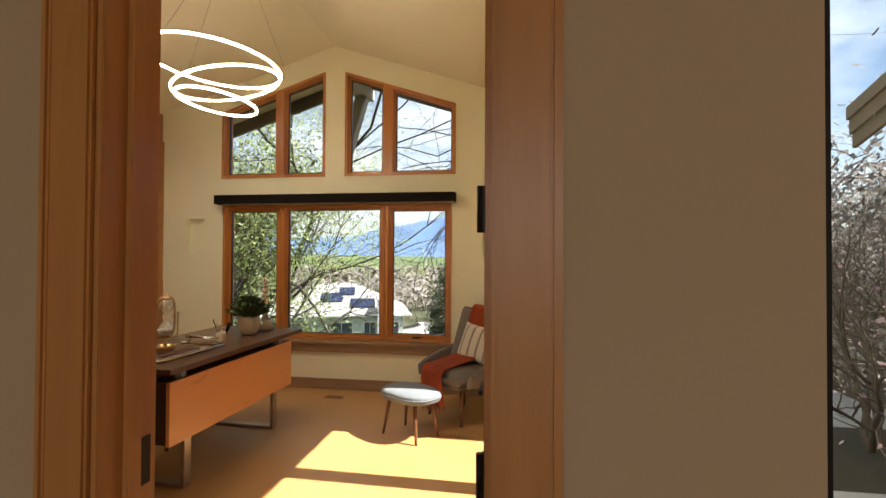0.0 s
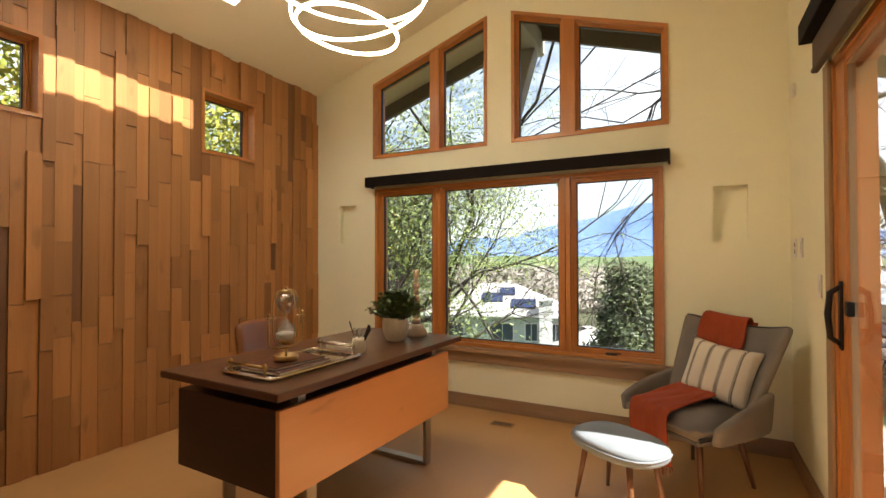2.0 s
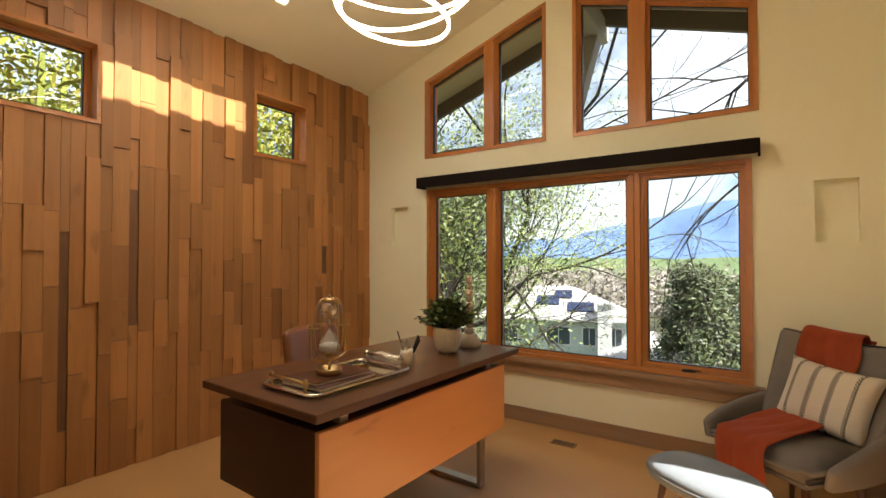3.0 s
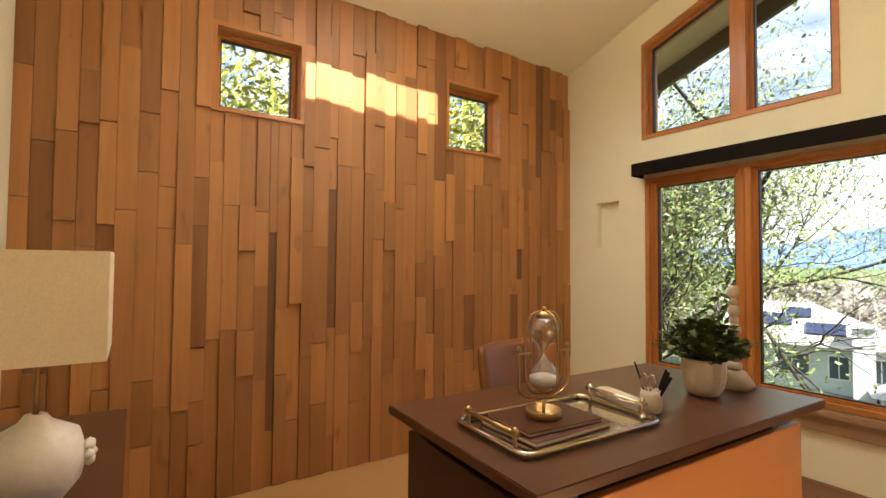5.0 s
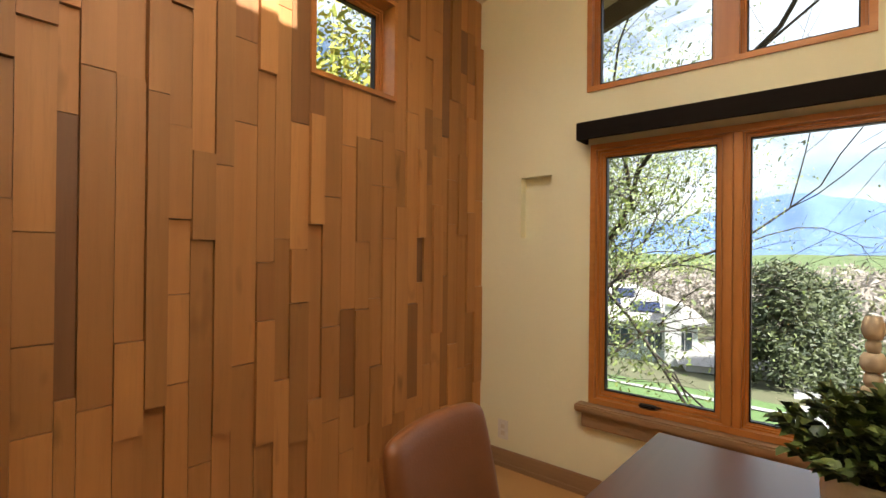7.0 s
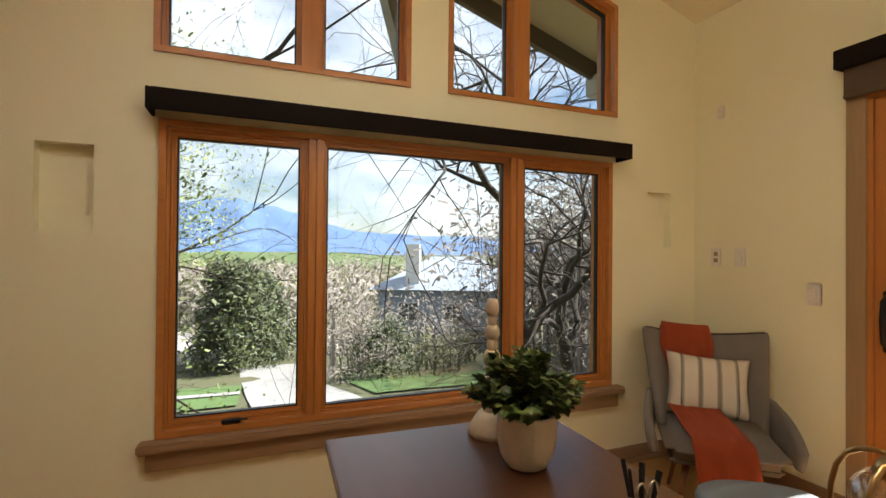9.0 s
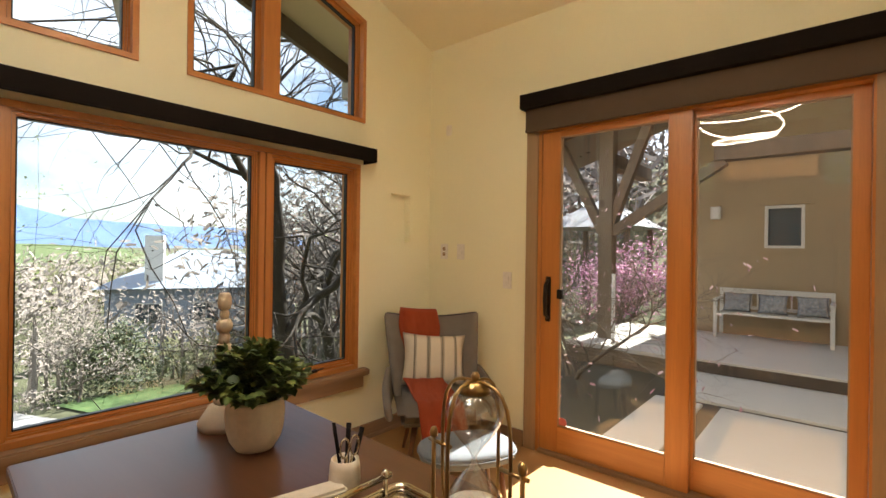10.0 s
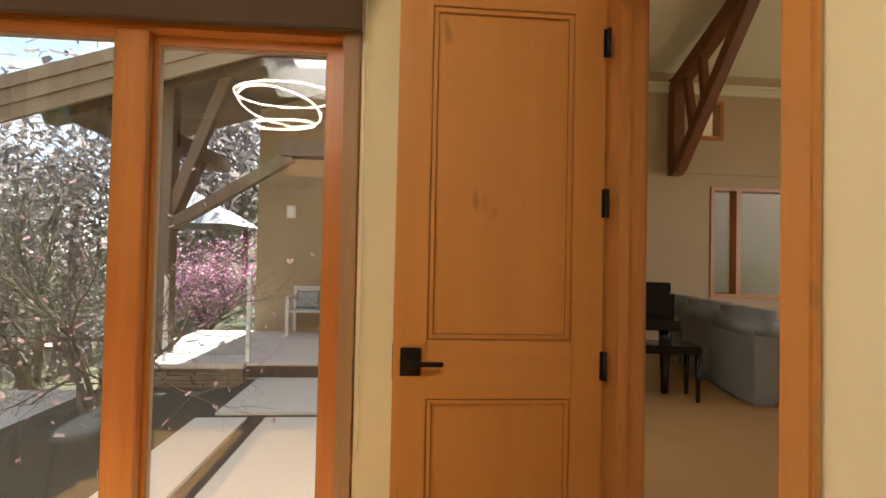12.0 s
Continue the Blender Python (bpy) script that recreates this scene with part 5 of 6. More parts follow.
M_TRIMW = plain("white_trim_paint", (0.75, 0.74, 0.72), (0.71, 0.70, 0.68), 0.7, 2, 20, 0.05)
M_DARKGLASS = plain("dark_house_glass", (0.07, 0.095, 0.11), (0.05, 0.07, 0.085), 0.5, 2, 8, 0.0, spec=0.15)
M_GREYHOUSE = plain("blue_grey_siding", (0.33, 0.38, 0.46), (0.29, 0.34, 0.42), 0.8, 0.5, 8, 0.1)
M_BENCH = plain("white_bench_paint", (0.62, 0.60, 0.56), (0.58, 0.56, 0.52), 0.6, 6, 50, 0.1)
M_STRIPE = plain("navy_striped_cloth", (0.14, 0.16, 0.20), (0.55, 0.54, 0.52), 0.9, 28, 120, 0.3)


def smooth_step(a, b, x):
    t = min(1, max(0, (x - a) / (b - a)))
    return t * t * (3 - 2 * t)


def ground_z(x, y):
    d = max(0.0, y - 5.2)
    r = math.hypot(x, y)
    z = -0.42 - 8.6 * (1 - math.exp(-d / 26)) * (1 - 0.8 * smooth_step(14, 40, x) * (1 - smooth_step(8, 30, y)))
    z += 11.0 * smooth_step(13, 45, x) * (1 - smooth_step(10, 34, y))
    z += 0.5 * smooth_step(110, 430, r) + 0.5 * smooth_step(130, 330, r) * noise.noise((x * 0.006, y * 0.006, 2.0))
    z += 0.25 * smooth_step(8, 20, r) * noise.noise((x * 0.15, y * 0.15, 0.3))
    return z


def exp_axis(n, first, last):
    k = (last / first) ** (1 / (n - 1))
    pos = [first * k ** i for i in range(n)]
    return [-p for p in pos[::-1]] + [0.0] + pos


def soup_mesh(name, verts, faces, material, parent=None, label="", smooth=False):
    me = bpy.data.meshes.new(name)
    me.from_pydata(verts, [], faces)
    me.materials.append(material)
    if smooth:
        for p in me.polygons:
            p.use_smooth = True
    ob = new(name, me)
    if parent is not None:
        ob.parent = parent
    if label:
        ob["label"] = label
    return ob


ax = exp_axis(48, 1.2, 4200)
vs = [(x, y, ground_z(x, y)) for y in ax for x in ax]
n = len(ax)
fs = [(j * n + i, j * n + i + 1, (j + 1) * n + i + 1, (j + 1) * n + i) for j in range(n - 1) for i in range(n - 1)]
struct(soup_mesh("ground", vs, fs, M_GRASS, smooth=True), "grassy ground falling away to a green valley", "ground")


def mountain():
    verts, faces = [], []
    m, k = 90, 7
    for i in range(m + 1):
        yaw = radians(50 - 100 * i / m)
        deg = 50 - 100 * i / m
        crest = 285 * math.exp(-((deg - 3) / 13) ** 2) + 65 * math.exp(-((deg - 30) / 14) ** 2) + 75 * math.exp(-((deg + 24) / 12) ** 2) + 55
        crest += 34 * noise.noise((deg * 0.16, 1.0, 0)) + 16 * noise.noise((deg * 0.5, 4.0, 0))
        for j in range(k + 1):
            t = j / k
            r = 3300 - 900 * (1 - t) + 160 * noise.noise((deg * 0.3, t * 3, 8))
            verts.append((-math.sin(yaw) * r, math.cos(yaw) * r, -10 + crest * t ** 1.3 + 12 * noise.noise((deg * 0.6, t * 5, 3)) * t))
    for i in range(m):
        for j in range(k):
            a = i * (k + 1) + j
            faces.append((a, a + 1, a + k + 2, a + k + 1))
    struct(soup_mesh("backdrop_mountain", verts, faces, M_MOUNT, smooth=True), "mountain range on the horizon with blue haze in its colour", "backdrop")


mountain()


def green_hill():
    verts, faces = [], []
    m, k = 70, 10
    for i in range(m + 1):
        deg = 55 - 110 * i / m
        yaw = radians(deg)
        for j in range(k + 1):
            t = j / k
            r = 150 + 330 * t
            crest = 11.5 + 3.5 * noise.noise((deg * 0.05, 2.0, 0)) - 9.5 * smooth_step(-8, -26, deg)
            verts.append((-math.sin(yaw) * r, math.cos(yaw) * r, -10.5 + crest * smooth_step(0, 1, t) + 1.2 * noise.noise((deg * 0.2, t * 4, 5))))
    for i in range(m):
        for j in range(k):
            a = i * (k + 1) + j
            faces.append((a, a + 1, a + k + 2, a + k + 1))
    struct(soup_mesh("backdrop_hill", verts, faces, plain("far_green_pasture", (0.08, 0.12, 0.038), (0.11, 0.14, 0.05), 1.0, 0.015, 0.3, 0.0), smooth=True), "green pasture hill across the valley", "backdrop")


green_hill()


def patch(name, pts_fn, nu, nv, material, label, category, lift=0.05):
    verts = []
    for j in range(nv + 1):
        for i in range(nu + 1):
            x, y = pts_fn(i / nu, j / nv)
            verts.append((x, y, ground_z(x, y) + lift))
    faces = [(j * (nu + 1) + i, j * (nu + 1) + i + 1, (j + 1) * (nu + 1) + i + 1, (j + 1) * (nu + 1) + i) for j in range(nv) for i in range(nu)]
    struct(soup_mesh(name, verts, faces, material, smooth=True), label, category)


patch("road_drive", lambda u, v: (2.7 - 0.9 * v + 3.3 * (u - 0.5), 17 + 17 * v), 8, 40, M_ROAD, "pale concrete driveway running downhill", "driveway", 0.09)
patch("lawn", lambda u, v: (-7.5 + 8.0 * u, 19.5 + 8 * v), 16, 16, M_LAWN, "clipped green lawn beside the drive", "lawn", 0.07)
patch("path_lawn", lambda u, v: (-7.5 + 8.0 * u, 23.2 + 0.9 * v + 0.3 * u), 16, 4, M_ROAD, "pale path across the lawn", "path", 0.12)
patch("lawn_east", lambda u, v: (5 + 7 * u, 18 + 6 * v), 14, 10, M_LAWN, "green lawn below the window", "lawn", 0.07)


class Soup:
    def __init__(self):
        self.v, self.f = [], []

    def quad(self, p, a, b):
        i = len(self.v)
        self.v += [tuple(p - a - b), tuple(p + a - b * 0.4), tuple(p + a + b), tuple(p - a * 0.4 + b)]
        self.f.append((i, i + 1, i + 2, i + 3))

    def limb(self, pts, rads, n=6):
        first = len(self.v)
        up = Vector((0.3, 0.2, 1)).normalized()
        for i, p in enumerate(pts):
            d = (pts[min(i + 1, len(pts) - 1)] - pts[max(i - 1, 0)]).normalized()
            a = d.cross(up)
            if a.length < 0.1:
                a = d.orthogonal()
            a.normalize()
            b = d.cross(a)
            for k in range(n):
                t = 2 * math.pi * k / n
                self.v.append(tuple(p + (a * math.cos(t) + b * math.sin(t)) * rads[i]))
        for i in range(len(pts) - 1):
            for k in range(n):
                q = first + i * n
                self.f.append((q + k, q + (k + 1) % n, q + n + (k + 1) % n, q + n + k))


def grow(rs, soup, tips, p, d, length, rad, level, bend=0.35, drop=0.0, sides=6, clear=-99.0):
    """One limb that wanders and forks."""
    n = 6 if level > 1 else 4
    pts, rads = [p.copy()], [rad]
    for i in range(n):
        d = (d + Vector((rs.gauss(0, bend), rs.gauss(0, bend), rs.gauss(0, bend) - drop)) * 0.55).normalized()
        if (p + d * length / n).y < clear:
            d.y = abs(d.y) + 0.3
            d.normalize()
        p = p + d * length / n
        pts.append(p.copy())
        rads.append(rad * (1 - 0.55 * (i + 1) / n))
        if level > 0 and i >= 1 and rs.random() < 0.8:
            dd = (d + Vector((rs.gauss(0, 0.75), rs.gauss(0, 0.75), rs.gauss(0.12, 0.55)))).normalized()
            grow(rs, soup, tips, p.copy(), dd, length * rs.uniform(0.5, 0.75), rads[-1] * 0.62, level - 1, bend, drop, 5 if level > 1 else 3, clear)
        if level <= 1:
            tips.append((p.copy(), d.copy()))
    soup.limb(pts, rads, sides)
    if level > 0:
        for _ in range(2):
            dd = (d + Vector((rs.gauss(0, 0.5), rs.gauss(0, 0.5), rs.gauss(0.05, 0.4)))).normalized()
            grow(rs, soup, tips, p.copy(), dd, length * rs.uniform(0.55, 0.8), rads[-1] * 0.8, level - 1, bend, drop, 5 if level > 1 else 3, clear)


def tree(label, x, y, height, rad, lean, seed, bark, leaf=None, leaf_n=0, leaf_size=0.05, levels=4, bend=0.35, base=None, stems=1, spread=0.35, low=-99.0):
    rs = random.Random(seed)
    z = ground_z(x, y) - 0.05 if base is None else base
    t = thing("tree", pose(x, y, z), label, "tree")
    s, tips = Soup(), []
    for _ in range(stems):
        d = (Vector(lean) + Vector((rs.gauss(0, spread), rs.gauss(0, spread), 1.0))).normalized() if stems > 1 else (Vector(lean) + Vector((0, 0, 1))).normalized()
        grow(rs, s, tips, Vector((rs.gauss(0, 0.08), rs.gauss(0, 0.08), 0)), d, height * 0.42, rad, levels, bend, clear=(5.75 - y) if y > 5.8 and x < 9 else -99.0)
    soup_mesh("trunk", s.v, s.f, bark, t, "forking trunk and limbs", smooth=True)
    if leaf:
        c = Soup()
        for _ in range(leaf_n):
            p, d = rs.choice(tips)
            q = p + Vector((rs.gauss(0, 0.16), max(-0.25, rs.gauss(0, 0.16)), rs.gauss(0, 0.14)))
            a = Vector((rs.gauss(0, 1), rs.gauss(0, 1), rs.gauss(0, 1))).normalized() * leaf_size * rs.uniform(0.6, 1.3)
            b = a.orthogonal().normalized() * leaf_size * rs.uniform(0.3, 0.6)
            if q.z > low:
                c.quad(q, a, b)
        soup_mesh("crown", c.v, c.f, leaf, t, "open crown of small leaves")
    return t


tree("leafy oak with fine spring leaves outside the window", -3.3, 9.9, 9.5, 0.13, (0.0, 0.1, 0), 5, M_BARK, M_LEAF_OAK, 24000, 0.034, 4, 0.32, stems=2)
tree("multi-stemmed oak with thin upright stems", -2.1, 8.4, 6.2, 0.06, (-0.15, 0.1, 0), 17, M_BARK, M_LEAF_OAK, 24000, 0.032, 4, 0.25, stems=5, spread=0.22)
tree("bare oak limb reaching across the view", -6.2, 13.4, 19.0, 0.11, (0.75, 0.0, 0), 29, M_BARK, M_LEAF_SPRING, 9000, 0.026, 4, 0.30, low=4.2)
tree("spreading oak hazed with young leaves", -3.4, 13.2, 9.5, 0.12, (0.42, -0.05, 0), 73, M_BARK, M_LEAF_BRIGHT, 26000, 0.028, 4, 0.34, stems=2, spread=0.3, low=3.7)
tree("dark bare oak with crooked branches", 7.2, 10.8, 11.2, 0.25, (-0.2, -0.03, 0), 31, M_BARK, None, 0, 0.03, 4, 0.5)
tree("dark bare oak with crooked branches", 10.6, 14.4, 9.6, 0.26, (-0.1, 0.0, 0), 37, M_BARK, M_TWIG, 900, 0.03, 4, 0.46)
tree("bare orchard tree below the house", 5.6, 23.0, 4.0, 0.08, (0, 0, 0), 41, M_BARK_L, M_LEAF_GREY, 1500, 0.06, 3, 0.4)


def evergreen(label, x, y, height, width, seed, leaf, n=9000, size=0.14):
    rs = random.Random(seed)
    z = ground_z(x, y) - 0.05
    t = thing("evergreen_tree", pose(x, y, z), label, "tree")
    s = Soup()
    s.limb([Vector((0, 0, 0)), Vector((0.05, 0, height * 0.5)), Vector((0, 0.05, height * 0.96))], [0.16, 0.1, 0.02], 7)
    soup_mesh("trunk", s.v, s.f, M_BARK, t, smooth=True)
    c = Soup()
    lumps = []
    for i in range(70):
        h = rs.uniform(0.08, 0.97)
        a = rs.uniform(0, 6.283)
        rr = width * 0.5 * (1 - h) ** 0.6 * rs.uniform(0.45, 1.05)
        lumps.append((Vector((rr * math.cos(a), rr * math.sin(a), h * height)), rs.uniform(0.35, 0.75) * width * 0.17))
    for _ in range(n):
        p, r = rs.choice(lumps)
        q = p + Vector((rs.gauss(0, r), rs.gauss(0, r), rs.gauss(0, r * 0.7)))
        a = Vector((rs.gauss(0, 1), rs.gauss(0, 1), rs.gauss(-0.3, 0.7))).normalized() * size * rs.uniform(0.6, 1.3)
        c.quad(q, a, a.orthogonal().normalized() * size * rs.uniform(0.3, 0.5))
    soup_mesh("crown", c.v, c.f, leaf, t, "dense uneven crown")


evergreen("dense dark cypress below the window", -0.4, 34.5, 7.0, 4.8, 3, M_LEAF_DARK, 13000, 0.15)
evergreen("broad olive evergreen beyond the lawn", 1.6, 40.0, 6.2, 5.0, 6, M_LEAF_DARK, 9000, 0.16)
evergreen("dense dark evergreen beside the drive", 1.2, 37.5, 5.2, 4.0, 8, M_LEAF_DARK, 6000)
evergreen("olive evergreen shrub on the slope", 7.0, 24.5, 2.8, 4.2, 9, M_LEAF_DARK, 4000, 0.09)


def woods(name, label, seed, count, place, leaf, hmin, hmax, per=90, size=0.30, edge=None):
    """Far trees that nobody could count."""
    rs = random.Random(seed)
    c = Soup()
    for _ in range(count):
        x, y = place(rs)
        h = rs.uniform(hmin, hmax)
        z = ground_z(x, y)
        w = h * rs.uniform(0.32, 0.5)
        c.limb([Vector((x, y, z - 0.2)), Vector((x + rs.gauss(0, 0.2), y, z + h * 0.7))], [0.12, 0.03], 4)
        lumps = [(Vector((rs.gauss(0, w * 0.6), rs.gauss(0, w * 0.6), h * rs.uniform(0.35, 0.95))), w * rs.uniform(0.22, 0.4)) for _ in range(7)]
        for _ in range(per):
            p, r = rs.choice(lumps)
            q = Vector((x, y, z)) + p + Vector((rs.gauss(0, r), rs.gauss(0, r), rs.gauss(0, r)))
            a = Vector((rs.gauss(0, 1), rs.gauss(0, 1), rs.gauss(0, 1))).normalized() * size * rs.uniform(0.5, 1.4)
            if edge is None or q.x < edge:
                c.quad(q, a, a.orthogonal().normalized() * size * rs.uniform(0.25, 0.5))
    tagged(soup_mesh(name, c.v, c.f, leaf), label, "woods", kind="stuff")


woods("woods_bare", "grey-brown bare woods across the valley", 51, 420, lambda r: (r.uniform(-45, 60), r.uniform(54, 135)), M_LEAF_GREY, 4.5, 8.0, 80, 0.40)
woods("woods_olive", "olive and brown woods across the valley", 52, 230, lambda r: (r.uniform(-50, 60), r.uniform(60, 140)), M_LEAF_WOOD, 4.0, 7.5, 80, 0.38)
woods("woods_green", "fresh green trees across the valley", 53, 60, lambda r: (r.uniform(-34, 40), r.uniform(60, 115)), M_LEAF_SPRING, 4, 7)
woods("woods_east", "bare trees on the slope behind the patio", 54, 90, lambda r: (r.uniform(17, 42), r.uniform(3, 34)), M_TWIG, 5, 9.5, 220, 0.26)


def east_slope(r):
    y = r.uniform(17, 40)
    return 1.2 + (y - 2) * r.uniform(0.66, 1.2), y


woods("woods_slope", "dense bare wood on the slope beside the oak", 58, 110, east_slope, M_TWIG, 7, 11, 230, 0.22)
woods("brush_slope", "low brush on the slope below the window", 55, 90, lambda r: (r.uniform(7, 22), r.uniform(22, 50)), M_LEAF_WOOD, 0.9, 2.4, 90, 0.14)
woods("brush_garden", "garden shrubs beside the patio path", 56, 34, lambda r: (r.uniform(9.5, 16), r.uniform(6.9, 15)), M_TWIG, 1.4, 3.0, 200, 0.045)
woods("bamboo_grove", "yellow-green bamboo close outside the plank wall", 57, 46, lambda r: (r.uniform(-5.4, -2.8), r.uniform(-1.5, 7.5)), M_LEAF_BAMBOO, 3.8, 5.6, 1000, 0.046, -1.0)

woods("woods_orchard", "bare orchard trees below the drive", 59, 44, lambda r: (r.uniform(4.5, 17), r.uniform(25, 34)), M_LEAF_GREY, 2.6, 5.0, 110, 0.10)

# agave under the window corner
ag = thing("agave", pose(4.15, 6.3, ground_z(4.15, 6.3)), "pale strap-leaved agave outside the window", "agave")
rs = random.Random(6)
for i in range(22):
    a, e = rs.uniform(0, 6.283), rs.uniform(0.6, 1.4)
    bm = bmesh.new()
    d = Vector((math.cos(a) * math.cos(e), math.sin(a) * math.cos(e), math.sin(e)))
    L = rs.uniform(0.65, 1.0)
    side = d.cross(Vector((0, 0, 1))).normalized()
    rows = []
    for k in range(7):
        t = k / 6
        c = d * L * t + Vector((d.x, d.y, 0)) * 0.25 * t * t - Vector((0, 0, 0.25 * t * t))
        w = 0.05 * (1 - t ** 2.2) + 0.002
        rows.append((bm.verts.new(c - side * w), bm.verts.new(c + Vector((0, 0, -0.012))), bm.verts.new(c + side * w)))
    for A, B in zip(rows, rows[1:]):
        bm.faces.new((A[0], A[1], B[1], B[0]))
        bm.faces.new((A[1], A[2], B[2], B[1]))
    part("leaf", bm, M_LEAF_DARK if i % 3 else M_POT, ag)


# ---- houses in the valley ----


def hip_roof(bm, x0, x1, y0, y1, z, h, over=0.5):
    x0, x1, y0, y1 = x0 - over, x1 + over, y0 - over, y1 + over
    k = (y1 - y0) / 2
    a = [bm.verts.new(p) for p in ((x0, y0, z), (x1, y0, z), (x1, y1, z), (x0, y1, z), (x0 + k, y0 + k, z + h), (x1 - k, y0 + k, z + h))]
    for f in ((0, 1, 5, 4), (1, 2, 5), (2, 3, 4, 5), (3, 0, 4), (3, 2, 1, 0)):
        bm.faces.new([a[i] for i in f])


def house_window(parent, x, y, z, w, h):
    wd = bx("window", (x - w / 2 - 0.1, y - 0.06, z - 0.1, x + w / 2 + 0.1, y + 0.02, z + h + 0.1), M_TRIMW, parent, "white-trimmed window")
    bx("pane", (x - w / 2, y - 0.09, z, x - 0.03, y - 0.062, z + h), M_DARKGLASS, wd)
    bx("pane", (x + 0.03, y - 0.09, z, x + w / 2, y - 0.062, z + h), M_DARKGLASS, wd)


hs = thing("house", pose(-8.6, 36.9, -9.0, 0, 0, 18), "mint two-storey house with solar panels on a pale roof", "house")
bx("wall", (-7.5, 0, 0, 3.4, 8, 5.5), M_HOUSE, hs)
bm = bmesh.new()
hip_roof(bm, -7.5, 3.4, 0, 8, 5.5, 2.3, 0.7)
part("roof", bm, M_ROOF, hs, "pale shingle hip roof")
bx("gutter", (-8.2, -0.75, 5.40, 4.1, -0.68, 5.55), M_TRIMW, hs)
for i, (x, w) in enumerate(((-5.5, 1.4), (-1.6, 1.7), (0.7, 0.9), (2.6, 0.9))):
    house_window(hs, x, 0, 3.5, w, 1.3)
    house_window(hs, x, 0, 0.9, w, 1.3)
bm = bmesh.new()
box(bm, 1.3, -1.0, 0, 2.3, 0.05, 6.7)
box(bm, 1.2, -1.1, 6.7, 2.4, 0.15, 6.85)
part("chimney", bm, M_TRIMW, hs, "white sided chimney")
sl_a = math.atan2(2.3, 4.7)
for x0, x1, t0, t1 in ((-3.4, -1.6, 2.0, 3.4), (-1.9, -0.6, 3.1, 4.3), (-0.9, 1.1, 1.1, 2.4)):
    bm = bmesh.new()
    box(bm, x0, t0, 0.04, x1, t1, 0.12)
    part("solar_panel", bm, M_SOLAR, hs, "dark blue solar panel", pose(0, -0.7, 5.52, math.degrees(sl_a), 0, 0))
hx = thing("house_annex", pose(-3.0, 36.0, -8.9, 0, 0, 18), "low white garage with a pale roof", "house")
bx("wall", (-2.6, 0, 0, 2.6, 6, 3.1), M_TRIMW, hx)
bm = bmesh.new()
hip_roof(bm, -2.6, 2.6, 0, 6, 3.1, 1.5, 0.5)
part("roof", bm, M_ROOF, hx)
for x in (-1.6, -0.4, 0.8, 2.0):
    house_window(hx, x, 0, 0.9, 0.7, 1.3)
hg2 = thing("house", pose(15.5, 36.0, -7.2, 0, 0, -26), "blue-grey house half hidden by bare trees", "house")
bx("wall", (-6, 0, 0, 6, 8, 5.6), M_GREYHOUSE, hg2)
bm = bmesh.new()
hip_roof(bm, -6, 6, 0, 8, 5.6, 2.6, 0.6)
part("roof", bm, M_GREYHOUSE, hg2, "blue-grey roof")
bx("chimney", (-3.8, 0.2, 5.5, -2.7, 1.3, 9.2), M_TRIMW, hg2, "pale chimney")
for x in (-3.5, 0, 3.5):
    house_window(hg2, x, 0, 3.2, 1.5, 1.3)

# ---- roof overhang over the north gable ----
rf = thing("roof_overhang", pose(0, 0, 0), "deep gable overhang with tan soffit and brown fascia", "roof", kind="structure")
OY = 5.2
for sgn in (-1, 1):
    xa, xb = RIDGE, RIDGE + sgn * 2.75
    za, zb = ceil_z(RIDGE) + 0.08, ceil_z(RIDGE) + 0.08 - SLOPE * 2.75
    bm = bmesh.new()
    prism(bm, [(xa, za), (xb, zb), (xb, zb + 0.1), (xa, za + 0.1)], "y", NY + TH, OY)
    part("soffit", bm, M_SOFFIT, rf, "tan boarded soffit")
    bm = bmesh.new()
    prism(bm, [(xa, za - 0.15), (xb, zb - 0.15), (xb, zb + 0.13), (xa, za + 0.13)], "y", OY, OY + 0.05)
    part("fascia", bm, M_FASCIA, rf, "brown fascia board")
beam("ridge_beam", (RIDGE, NY + TH, 3.36), (RIDGE, OY + 0.12, 3.36), 0.20, rf, M_BRACKET, "pale ridge beam end")
beam("knee_brace", (RIDGE, NY + TH + 0.03, 2.25), (RIDGE, OY - 0.05, 3.26), 0.13, rf, M_BRACKET, "pale knee brace")
beam("brace_post", (RIDGE, NY + TH + 0.065, 2.15), (RIDGE, NY + TH + 0.065, 3.26), 0.12, rf, M_BRACKET)
beam("purlin_end", (3.86, NY + TH, 2.76), (3.86, OY + 0.1, 2.76), 0.17, rf, M_BRACKET, "shaped purlin end")

# ---- patio east of the sliding door ----
PZ, TZ = -0.24, -0.08
struct(bx("patio_bed", (4.02, 0.72, -0.6, 7.94, 3.32, PZ - 0.03), M_GRAVEL), "dark gravel bed between patio slabs", "ground")
for x0, x1, y0, y1 in ((4.06, 6.50, 0.75, 2.68), (4.06, 6.50, 2.84, 3.30), (6.64, 7.92, 0.75, 3.18)):
    struct(bx("patio_slab", (x0, y0, PZ - 0.1, x1, y1, PZ), M_SLAB, bevel=0.006), "large pale concrete patio slab", "patio")
struct(bx("terrace_upper", (7.95, -1.2, -0.9, 10.5, 5.0, TZ), M_SLAB, bevel=0.004), "upper concrete terrace", "terrace")
struct(bx("trim_riser", (7.925, 0.75, PZ + 0.002, 7.948, 3.33, TZ - 0.025), M_GRAVEL), "dark terrace riser", "trim")
struct(bx("path_garden", (4.4, 5.0, -0.75, 7.85, 6.6, -0.37), M_SLAB, bevel=0.01), "pale garden path", "path")
